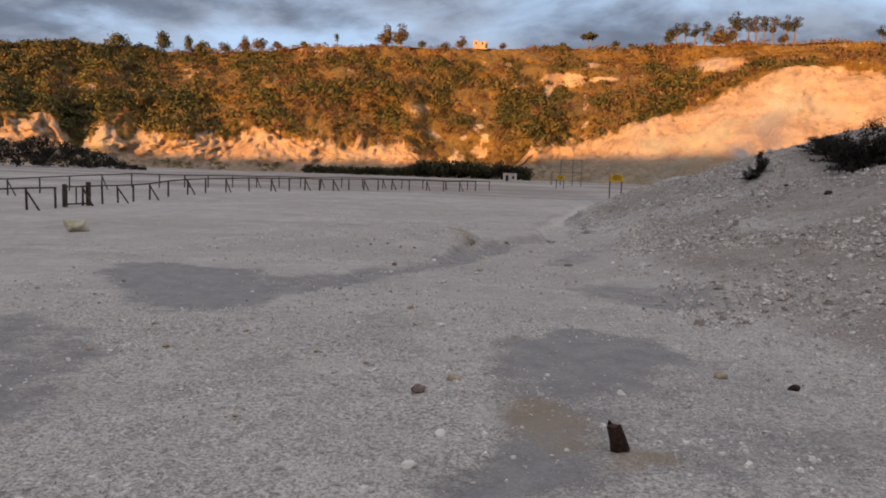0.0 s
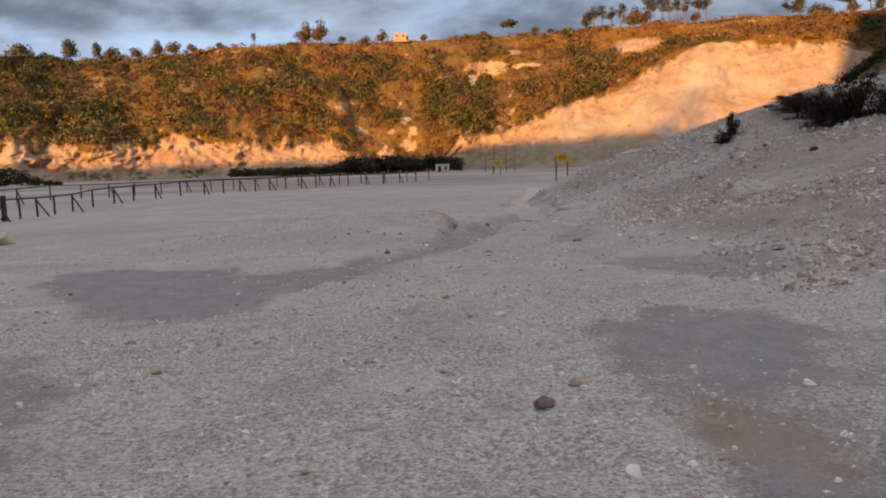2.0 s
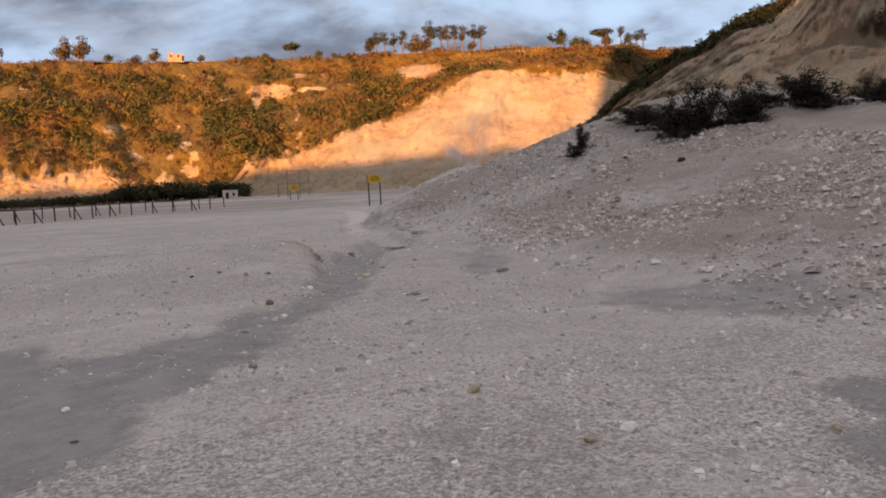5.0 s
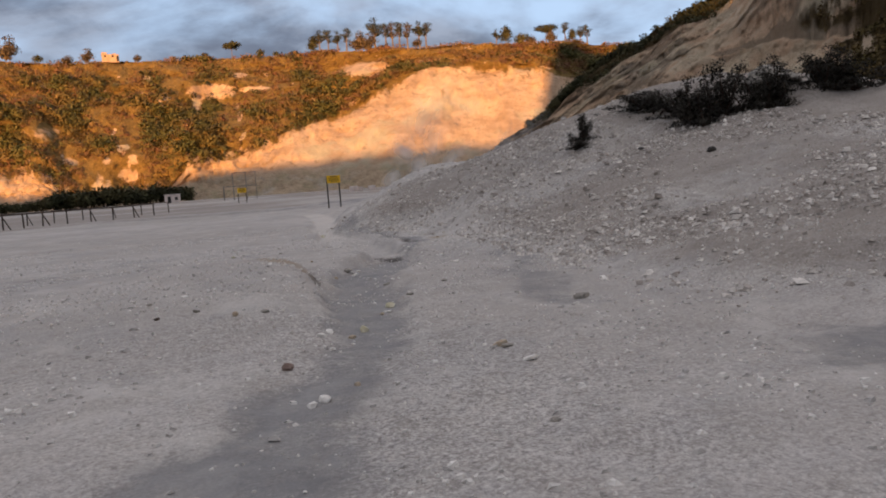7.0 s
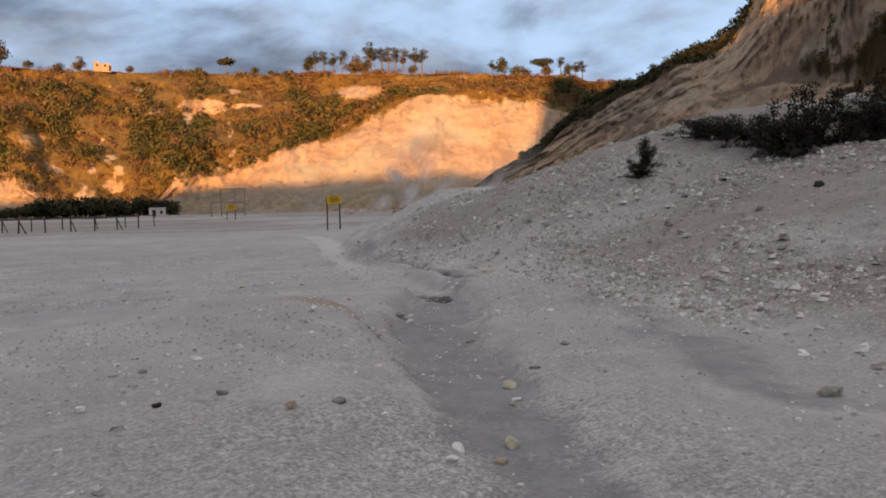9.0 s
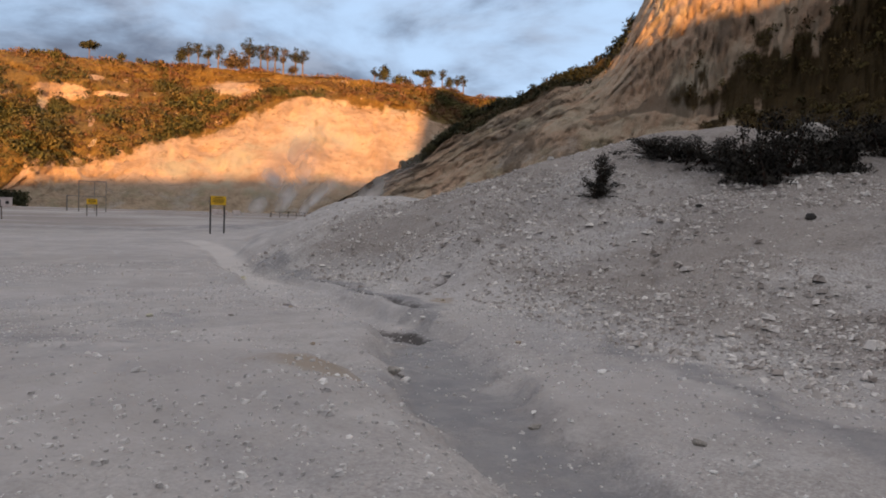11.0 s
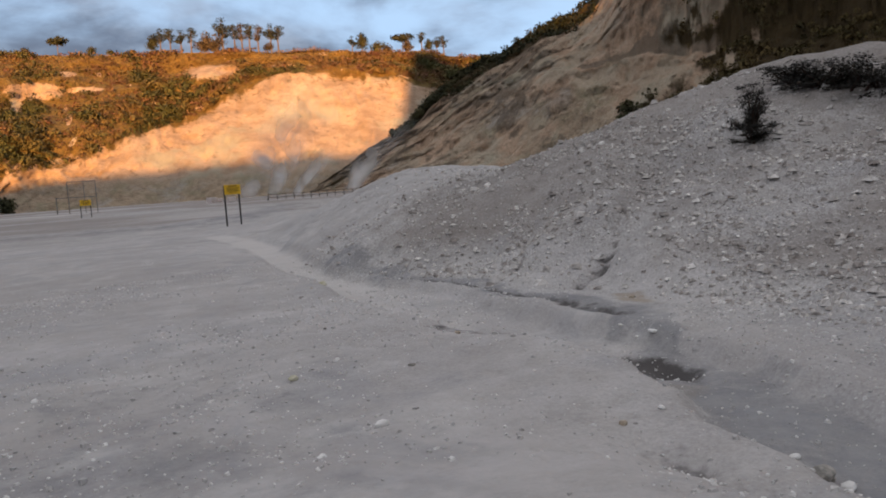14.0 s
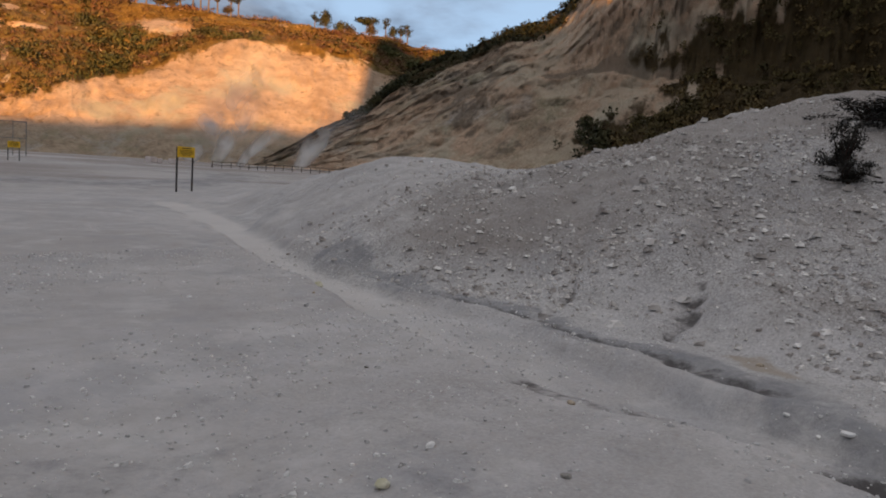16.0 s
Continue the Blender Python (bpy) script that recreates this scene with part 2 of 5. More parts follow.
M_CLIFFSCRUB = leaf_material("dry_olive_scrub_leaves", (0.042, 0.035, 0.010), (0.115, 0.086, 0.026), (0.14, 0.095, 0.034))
M_TREE = leaf_material("tree_leaves", (0.035, 0.040, 0.020), (0.085, 0.080, 0.036))
M_RUSSET = leaf_material("russet_tree_leaves", (0.095, 0.070, 0.042), (0.165, 0.118, 0.068))
M_BARK = plain("grey_brown_bark", (0.10, 0.075, 0.055), (0.22, 0.17, 0.13), 3.0, 0.9, stretch=(1, 1, 0.2))


def stone_material(name, dark, pale):
    k = Mat(name, 0.9)
    v = k.island()
    n = k.noise(30.0, 5, 0.6)
    col = k.mix(k.math("POWER", v, 1.3), dark, pale)
    col = k.mix(k.rng(n, 0.45, 0.75, 0.0, 0.3), col, (0.26, 0.24, 0.225))
    return k.colour(col).bump(n, 0.4, 0.01).m


M_STONE = stone_material("weathered_stone", (0.42, 0.405, 0.395), (0.82, 0.80, 0.77))
M_DEBRIS = stone_material("debris_stone", (0.33, 0.295, 0.27), (0.84, 0.805, 0.765))
M_ROCK = plain("grey_tuff_rock", (0.20, 0.19, 0.175), (0.42, 0.39, 0.35), 14.0, 0.9, bump=0.6, dist=0.02)
M_TANROCK = plain("tan_tuff_rock", (0.36, 0.28, 0.20), (0.52, 0.45, 0.36), 12.0, 0.9, bump=0.6, dist=0.02)
M_REDROCK = plain("reddish_tuff_rock", (0.15, 0.105, 0.09), (0.30, 0.225, 0.195), 12.0, 0.9, bump=0.6, dist=0.02)
M_YELROCK = plain("sulphur_stained_rock", (0.40, 0.37, 0.24), (0.62, 0.59, 0.48), 5.0, 0.9, bump=0.6, dist=0.03)
M_WOOD = plain("weathered_dark_wood", (0.035, 0.026, 0.022), (0.10, 0.078, 0.065), 9.0, 0.85, stretch=(1, 1, 0.12))
M_RUST = plain("charred_rusty_wood", (0.018, 0.012, 0.010), (0.065, 0.035, 0.025), 22.0, 0.9, bump=0.6)
M_PIPE = plain("galvanised_pipe", (0.16, 0.15, 0.145), (0.28, 0.265, 0.25), 12.0, 0.5, 0.5)
M_STEEL = plain("dark_painted_steel", (0.035, 0.033, 0.032), (0.09, 0.08, 0.075), 12.0, 0.55, 0.4)
M_YELLOW = plain("yellow_sign_paint", (0.72, 0.42, 0.02), (0.80, 0.50, 0.035), 5.0, 0.5)
M_INK = plain("dark_sign_print", (0.10, 0.06, 0.02), (0.16, 0.10, 0.03), 9.0, 0.6)
M_PLASTER = plain("warm_plaster", (0.36, 0.24, 0.17), (0.48, 0.34, 0.25), 0.8, 0.9)
M_WHITE = plain("white_render", (0.58, 0.50, 0.47), (0.74, 0.66, 0.62), 1.2, 0.85)
M_ROOF = plain("terracotta_roof", (0.30, 0.12, 0.07), (0.42, 0.19, 0.11), 2.0, 0.85)
M_DARK = plain("dark_opening", (0.02, 0.02, 0.02), (0.04, 0.035, 0.03), 2.0, 0.6)


def steam_material():
    k = Mat("steam", 1.0)
    k.colour((0.85, 0.84, 0.83))
    n = k.noise(0.10, 4, 0.5, (1, 1, 1), 0.6)
    a = k.math("MULTIPLY", k.attr("dense"), k.rng(n, 0.30, 0.62))
    k.put(k.b.inputs["Alpha"], k.math("MULTIPLY", a, 1.1))
    return k.m


M_STEAM = steam_material()


# ---- numbers for the land ----
def lerp_table(v, table):
    a = np.array(table, float)
    return np.interp(v, a[:, 0], a[:, 1])


def smooth(v, a, b):
    t = np.clip((v - a) / (b - a), 0, 1)
    return t * t * (3 - 2 * t)


def _hash(i, j, seed):
    n = (i * 374761393 + j * 668265263 + seed * 974634777) & 0x7FFFFFFF
    n = ((n ^ (n >> 13)) * 1274126177) & 0x7FFFFFFF
    n = n ^ (n >> 16)
    return (n & 0xFFFF) / 65535.0


def vnoise(x, y, seed=0):
    i, j = np.floor(x).astype(np.int64), np.floor(y).astype(np.int64)
    u, v = x - i, y - j
    u, v = u * u * (3 - 2 * u), v * v * (3 - 2 * v)
    a = _hash(i, j, seed) * (1 - u) + _hash(i + 1, j, seed) * u
    b = _hash(i, j + 1, seed) * (1 - u) + _hash(i + 1, j + 1, seed) * u
    return (a * (1 - v) + b * v) * 2 - 1


def fbm(x, y, octaves=4, seed=0, gain=0.5):
    total, amp = 0.0, 1.0
    for o in range(octaves):
        total = total + amp * vnoise(x, y, seed + o * 17)
        x, y, amp = x * 2.03 + 3.7, y * 2.03 - 1.9, amp * gain
    return total


def line_dist(x, y, pts):
    """Distance to a bent line, and how far along it (0 to 1) the nearest place lies."""
    best, where, count = np.full(np.shape(x), 1e9), np.zeros(np.shape(x)), len(pts) - 1
    for n in range(count):
        (ax, ay), (bx, by) = pts[n], pts[n + 1]
        dx, dy = bx - ax, by - ay
        k = np.clip(((x - ax) * dx + (y - ay) * dy) / (dx * dx + dy * dy), 0, 1)
        d = np.hypot(x - ax - k * dx, y - ay - k * dy)
        near = d < best
        best, where = np.where(near, d, best), np.where(near, (n + k) / count, where)
    return best, where


def blob(x, y, cx, cy, rx, ry, turn=0.0):
    c, s = math.cos(radians(turn)), math.sin(radians(turn))
    u, v = ((x - cx) * c + (y - cy) * s) / rx, (-(x - cx) * s + (y - cy) * c) / ry
    return np.exp(-(u * u + v * v) ** 2 * 0.7)


FOOT = [(-40, 9), (0, 5.5), (8, 3.9), (12, 3.5), (18, 4.4), (22, 5.5), (25, 6.2), (28, 6.3), (30, 6.1), (34, 5.9), (37, 6.8), (40, 7.9), (48, 11.0), (56, 14), (70, 20), (120, 45)]
RISE = [(-40, 0.08), (8, 0.10), (14, 0.16), (20, 0.21), (24, 0.31), (26, 0.37), (28, 0.43), (30, 0.47), (34, 0.46), (40, 0.52), (46, 0.40), (50, 0.28), (60, 0.1), (120, 0.05)]
CREST = [(-40, 2.6), (12, 2.9), (20, 3.9), (24, 5.0), (27, 5.2), (29, 4.6), (31, 3.65), (32, 2.75), (33, 2.1), (35, 1.75), (37.5, 1.85), (41, 2.12), (44, 2.3), (48, 1.4), (53, 0.3), (120, 0.2)]
# Course of the stream bed: x, y, half its width, its depth
GULLY = [(9.8, 50.3, 0.60, 0.05), (8.3, 43.3, 0.60, 0.10), (7.0, 38.5, 0.55, 0.14), (5.7, 34.8, 0.45, 0.15), (5.1, 31.9, 0.40, 0.15), (4.6, 29.2, 0.68, 0.14), (4.3, 27.4, 0.55, 0.17),
         (4.2, 25.8, 0.48, 0.24), (4.1, 24.6, 0.38, 0.22), (3.75, 23.4, 0.50, 0.18), (3.0, 22.0, 0.62, 0.17), (2.2, 20.6, 0.55, 0.17), (1.5, 19.0, 0.45, 0.13), (0.9, 17.3, 0.36, 0.09),
         (0.5, 16.1, 0.36, 0.06), (0.1, 15.2, 0.38, 0.04), (-0.5, 14.1, 0.50, 0.03), (-1.2, 12.9, 0.60, 0.02), (-2.2, 12.0, 0.8, 0.02)]
CUTS = [[(5.75, 31.4), (5.75, 29.4), (5.5, 27.8), (5.15, 25.7)], [(3.35, 26.7), (3.4, 25.7), (3.75, 24.9), (4.0, 24.2), (3.7, 23.5)], [(1.75, 22.6), (1.45, 21.2), (1.2, 20.0), (1.0, 19.2)], [(5.15, 26.5), (5.0, 25.3)]]
# Outlines of the damp patches
PATCHES = [(1.0, [(-5.6, 14.2), (-4.3, 14.5), (-2.8, 13.4), (-1.9, 11.9), (-2.05, 10.4), (-2.7, 9.75), (-3.5, 10.1), (-4.3, 11.3)]),
           (0.82, [(0.95, 8.5), (1.8, 9.5), (2.8, 9.3), (2.7, 8.3), (2.0, 7.3), (1.5, 6.6), (0.8, 6.5), (0.8, 7.9)]),
           (0.85, [(0.6, 6.5), (1.5, 6.4), (1.5, 5.3), (0.4, 4.5), (-0.1, 5.0), (0.4, 5.6)]),
           (0.62, [(-3.2, 8.5), (-2.8, 7.4), (-2.5, 6.6), (-2.3, 5.4), (-4.5, 4.4), (-6.2, 7.0), (-5.2, 9.6), (-4.3, 9.5)]),
           (0.62, [(2.2, 12.8), (3.6, 13.6), (4.8, 12.6), (4.4, 11.1), (2.8, 11.2)])]
BANK = [(1.5, 22.5), (1.25, 20.6), (0.75, 18.7), (0.15, 16.7), (-0.9, 14.6)]


def depth_in(x, y, pts):
    """Distance to an outline, positive inside it."""
    d, _ = line_dist(x, y, pts + pts[:1])
    odd = np.zeros(np.shape(x), bool)
    for (ax, ay), (bx, by) in zip(pts, pts[1:] + pts[:1]):
        odd ^= ((ay > y) != (by > y)) & (x < (bx - ax) * (y - ay) / (by - ay + 1e-12) + ax)
    return np.where(odd, d, -d)


def side_of(x, y):
    """Distance to the right of the gully's west bank."""
    bx = np.interp(y, [p[1] for p in BANK][::-1], [p[0] for p in BANK][::-1])
    return x - bx


def land(x, y):
    """Height of the crater's floor and the debris mound, its kinds of soil, and painted shade."""
    wx, wy = fbm(x * 0.8, y * 0.8, 4, 15, 0.6), fbm(x * 0.8, y * 0.8, 4, 25, 0.6)
    bx, by = x + 0.3 * wx, y + 0.3 * wy
    z = 0.0035 * np.clip(y - 45, 0, 160) + 0.10 * smooth(-y, -4, -0.5)
    z = z + 0.05 * fbm(x * 0.22, y * 0.22, 3, 5) + 0.022 * fbm(x * 1.3, y * 1.3, 3, 9) + 0.011 * fbm(x * 3.6, y * 3.6, 3, 19, 0.65) * smooth(y, 40, 20) * (0.35 + 0.65 * smooth(y, 22, 12))
    # low swells on the floor beyond the gully, the nearest one broken off along the stream
    side = side_of(x + 0.14 * wx, y)
    z = z + 0.20 * blob(bx, by, -1.2, 20.2, 3.0, 3.4) * smooth(side, 0.3, -0.45)
    z = z + 0.15 * blob(bx, by, 0.35, 20.5, 1.25, 1.5) * smooth(side, 0.16, -0.12)
    z = z + 0.08 * blob(bx, by, 3.3, 19.0, 1.0, 2.0, 20)
    z = z + 0.35 * np.exp(-((x - 17.5) / 4) ** 2 - ((y - 66) / 4) ** 2) + 0.5 * np.exp(-((x - 27) / 9) ** 2 - ((y - 118) / 5) ** 2)
    z = z + 0.3 * np.exp(-((x - 5) / 12) ** 2 - ((y - 150) / 10) ** 2)
    z = z - 0.42 * smooth(x, -8.5, -15) * smooth(y, 56, 44) * smooth(y, 14, 26)
    # stream bed
    d, k = line_dist(x, y, [g[:2] for g in GULLY])
    k = k * (len(GULLY) - 1)
    half, depth = np.interp(k, range(len(GULLY)), [g[2] for g in GULLY]), np.interp(k, range(len(GULLY)), [g[3] for g in GULLY])
    d = d + 0.13 * wx + 0.05 * fbm(x * 3.1, y * 3.1, 3, 43)
    z = z - depth * smooth(d, half + 0.16 + 0.12 * vnoise(x * 0.7, y * 0.7, 44), half - 0.12)
    z = z + 0.07 * smooth(side_of(x, y), 3.2, 2.0) * blob(bx, by, 2.4, 25.0, 1.6, 2.2) * smooth(d, half - 0.05, half + 0.3)
    stream = smooth(d, half + 0.20, half - 0.15)
    shade_litter = np.zeros(np.shape(x))
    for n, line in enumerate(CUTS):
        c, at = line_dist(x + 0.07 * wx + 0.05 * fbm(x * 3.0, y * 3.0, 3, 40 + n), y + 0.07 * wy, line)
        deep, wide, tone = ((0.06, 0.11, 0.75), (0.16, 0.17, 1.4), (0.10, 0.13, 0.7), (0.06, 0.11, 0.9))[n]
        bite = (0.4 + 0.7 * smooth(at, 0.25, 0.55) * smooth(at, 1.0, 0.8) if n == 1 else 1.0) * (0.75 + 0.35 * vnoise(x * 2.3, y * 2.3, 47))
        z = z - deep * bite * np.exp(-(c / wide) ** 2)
        # Shade of the undercut bank, painted along each cut.
        shade_litter = np.maximum(shade_litter, tone * bite * np.exp(-(c / (wide * 1.4)) ** 2))
    # mound of debris
    s = x - np.interp(y, [p[0] for p in FOOT], [p[1] for p in FOOT]) + 0.35 * fbm(x * 0.5, y * 0.5, 3, 21)
    rise, crest = lerp_table(y, RISE), lerp_table(y, CREST)
    a = np.maximum(s, 0) * rise
    p = 7.0
    m = a * crest / (a ** p + crest ** p + 1e-9) ** (1 / p)
    m = m * smooth(np.maximum(s, 0), -0.5, 1.2)
    m = m * (1 - smooth(x, 14.5, 34) * 0.96)
    rill = np.zeros(np.shape(x))
    for line in ([(5.9, 28.6), (7.2, 29.3), (8.9, 30.3)], [(6.2, 27.0), (7.4, 27.4), (8.6, 28.2)], [(6.6, 22.6), (8.0, 23.2), (10.2, 24.4)]):
        c, along = line_dist(x + 0.13 * fbm(x * 1.7, y * 1.7, 3, 61), y + 0.13 * fbm(x * 1.7, y * 1.7, 3, 63), line)
        rill = np.maximum(rill, np.exp(-(c / 0.12) ** 2) * (0.35 + 0.65 * vnoise(along * 9, line[0][1], 8) ** 2))
    z = z + m + smooth(s, 0.3, 2) * (0.06 * fbm(x * 1.1, y * 1.1, 5, 33, 0.55) + 0.02 * fbm(x * 4, y * 4, 2, 35)) - 0.2 * rill
    near = smooth(s, 0.2, 1.6) * (1 - 0.6 * smooth(y, 31.5, 36.5))
    stony = np.clip(0.45 + 0.35 * fbm(x * 0.3, y * 0.3, 3, 71), 0, 1)
    stony = np.maximum(stony, np.maximum(near * 0.95, smooth(y, 14, 9) * smooth(y, -8, 2)))
    stony = stony * (1 - 0.7 * smooth(y, 19, 24) * smooth(s, 0.0, -1.5))
    mud = 0.32 * blob(bx, by, -1.6, 25.5, 3.4, 4.2, 15)
    for tone, pts in PATCHES:
        mud = np.maximum(mud, tone * smooth(depth_in(bx, by, pts), -0.4, 0.4))
    mud = np.maximum(mud, 0.40 * blob(bx, by, 2.3, 6.9, 2.0, 2.4))
    mud = np.maximum(mud, 0.74 * smooth(d, half + 0.32, half - 0.30) * smooth(y, 25.5, 23.0))
    wet, _ = line_dist(bx, by, [(6.3, 34), (5.75, 31.6), (5.75, 29.3), (5.4, 27.4), (5.1, 25.6), (4.3, 24.4)])
    mud = np.maximum(mud, 0.62 * np.exp(-(wet / 0.36) ** 4))
    far, _ = line_dist(x + 1.5 * wx, y + 1.5 * wy, [(2, 66), (12, 63), (16, 64), (24, 76), (36, 99)])
    mud = np.maximum(mud, 0.6 * np.exp(-(far / 3.2) ** 2))
    band, _ = line_dist(bx, by, [(5.6, 21.9), (5.0, 20.9), (3.6, 18.6), (3.2, 17.2), (2.7, 15.8)])
    mud = np.maximum(mud, 0.52 * np.exp(-(band / 0.42) ** 2))
    sand = smooth(d, half + 0.3, half - 0.3) * (0.55 * smooth(y, 25.6, 27.2) + 0.45 * smooth(y, 28.5, 32)) * smooth(s, 0.6, -0.1) * (0.85 + 0.3 * wx)
    band = 0.8 * np.exp(-((x - 16) / 16) ** 2 - ((y - 84) / 9) ** 2) * (0.7 + 0.5 * fbm(x * 0.12, y * 0.12, 3, 76)) + 0.8 * np.exp(-((x - 26) / 26) ** 2 - ((y - 132) / 10) ** 2)
    sand = np.maximum(sand, band)
    ochre = np.maximum(blob(bx, by, 0.9, 20.3, 0.45, 0.8, 10) * 0.8, np.maximum(blob(bx, by, 0.95, 6.2, 0.5, 0.5) * 0.8, blob(bx, by, 1.62, 5.6, 0.22, 0.22) * 0.8))
    ochre = np.maximum(ochre, 0.85 * blob(bx, by, 5.8, 25.8, 0.3, 0.3) + 0.5 * blob(bx, by, 3.3, 23.6, 0.35, 0.35) + 0.2 * near)
    # Rills get the same painted shade as the cuts.
    dark = np.maximum(shade_litter, rill * 1.1)
    # Dark litter under the bushes shares this mask.
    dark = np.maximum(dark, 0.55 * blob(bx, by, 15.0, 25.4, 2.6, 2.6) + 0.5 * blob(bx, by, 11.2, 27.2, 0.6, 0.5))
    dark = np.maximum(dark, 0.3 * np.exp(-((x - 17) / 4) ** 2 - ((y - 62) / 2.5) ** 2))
    return z, np.clip(stony, 0, 1), mud, sand, ochre, dark, np.maximum(near * (0.75 + 0.35 * fbm(x * 0.35, y * 0.35, 3, 79)), smooth(y, 52, 72) * (0.62 + 0.9 * fbm(x * 0.035, y * 0.11, 4, 80)))


def height(x, y):
    return float(land(np.array([x], float), np.array([y], float))[0][0])


# ---- mesh helpers ----
def mesh_from(name, verts, faces, material, attrs=None, flat=False):
    """A mesh out of an array of places and an array of corners, all faces with as many corners."""
    verts, faces = np.asarray(verts, np.float32), np.asarray(faces, np.int32)
    me = bpy.data.meshes.new(name)
    me.vertices.add(len(verts))
    me.vertices.foreach_set("co", verts.ravel())
    count, corners = faces.shape
    me.loops.add(count * corners)
    me.loops.foreach_set("vertex_index", faces.ravel())
    me.polygons.add(count)
    me.polygons.foreach_set("loop_start", np.arange(0, count * corners, corners, dtype=np.int32))
    me.update(calc_edges=True)
    me.validate()
    me.polygons.foreach_set("use_smooth", np.full(len(me.polygons), not flat))
    for key, value in (attrs or {}).items():
        me.attributes.new(key, "FLOAT", "POINT").data.foreach_set("value", np.asarray(value, np.float32).ravel())
    me.materials.append(material)
    return me


def grid_faces(rows, cols):
    i = np.arange(rows - 1)[:, None] * cols + np.arange(cols - 1)[None, :]
    return np.stack([i, i + 1, i + cols + 1, i + cols], -1).reshape(-1, 4)


def spaced(lo, hi, step, far, growth):
    mid = list(np.arange(lo, hi + step / 2, step))
    out, v, d = [], mid[-1], step
    while v < far[1]:
        d *= growth
        v += d
        out.append(v)
    low, v, d = [], mid[0], step
    while v > far[0]:
        d *= growth
        v -= d
        low.append(v)
    return np.array(low[::-1] + mid + out)


def part(name, bm, material, parent=None, label=""):
    me = bpy.data.meshes.new(name)
    bm.to_mesh(me)
    bm.free()
    me.materials.append(material)
    ob = new(name, me)
    ob.parent = parent
    if label:
        ob["label"] = label
    return ob


def tube(bm, a, b, r0, r1, sides=7, cap=True):
    """A tapered bar from a to b."""
    a, b = Vector(a), Vector(b)
    q = (b - a).to_track_quat("Z", "Y").to_matrix()
    rings = []
    for p, r in ((a, r0), (b, r1)):
        rings.append([bm.verts.new(p + q @ Vector((r * math.cos(6.2832 * i / sides), r * math.sin(6.2832 * i / sides), 0))) for i in range(sides)])
    for i in range(sides):
        bm.faces.new((rings[0][i], rings[0][(i + 1) % sides], rings[1][(i + 1) % sides], rings[1][i]))
    if cap:
        bm.faces.new(rings[0][::-1])
        bm.faces.new(rings[1])


def box(bm, lo, hi, bevel=0.0):
    made = bmesh.ops.create_cube(bm, size=1.0)["verts"]
    lo, hi = Vector(lo), Vector(hi)
    for v in made:
        v.co = Vector((lo[i] + (v.co[i] + 0.5) * (hi[i] - lo[i]) for i in range(3)))
    if bevel:
        edges = list({e for v in made for e in v.link_edges})
        bmesh.ops.bevel(bm, geom=edges, offset=bevel, segments=1, affect="EDGES")


# ---- floor of the crater: one sheet to the horizon ----
GX = spaced(-6.0, 13.5, 0.065, (-4000, 4000), 1.055)
GY = spaced(2.0, 37.0, 0.065, (-4000, 4000), 1.05)
_X, _Y = np.meshgrid(GX, GY)
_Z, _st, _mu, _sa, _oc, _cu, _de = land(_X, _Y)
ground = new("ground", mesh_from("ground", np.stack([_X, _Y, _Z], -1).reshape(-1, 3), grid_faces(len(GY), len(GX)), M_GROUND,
                                 {"stony": _st, "mud": _mu, "sand": _sa, "ochre": _oc, "shade_litter": _cu, "debris": _de}))
tagged(ground, "pale grey volcanic soil with gravel and damp patches", "ground", kind="structure")

# ---- crater wall: polar sheet about the middle of the floor ----
OX, OY = -1.5, 14.0
BASE_R = [(-180, 150), (-120, 170), (-60, 215), (-30, 240), (20, 240), (45, 250), (80, 230), (110, 200), (150, 160), (180, 150)]
CREST_EL = [(-30, 7.5), (-27, 7.9), (-21.6, 8.0), (-16, 8.4), (-12, 8.9), (-8, 9.4), (-4, 9.5), (3, 9.6), (9, 9.7), (17, 9.8), (20.5, 10.0), (26, 9.9), (28, 10.0), (32, 9.6), (36, 9.4), (39.4, 8.8), (41.5, 8.4), (46, 7.5), (60, 7.0)]
BARE_EL = [(-31, 3.2), (-28.3, 3.0), (-27.4, 1.8), (-26.6, 1.3), (-25, 2.0), (-23.5, 2.2), (-18.7, 2.3), (-16, 2.2), (-13.6, 3.1), (-11.1, 2.4), (-7.8, 2.2), (-2.7, 2.1), (-0.8, 0.6), (6.0, 0.8), (7.3, 2.1),
           (11.2, 2.6), (15.2, 4.4), (19.1, 5.2), (21.0, 6.5), (22.5, 7.2), (24.5, 8.0), (25.8, 8.3), (29.6, 8.2), (31.7, 8.0), (34.2, 7.7), (36, 6.9), (40, 6.0), (60, 5)]
# Height of the unseen rim closing the crater behind, by bearing, shaped to cast shade
RIM_Z = [(60, 50), (90, 68), (110, 76), (140, 78), (170, 78), (190, 77), (198, 79), (201.5, 81), (204, 90), (206, 94), (208, 110), (210.9, 108), (212.3, 61), (220, 60), (228, 58), (236, 54), (241, 48), (250, 43), (260, 36), (273, 29), (287, 25), (305, 30), (330, 45)]


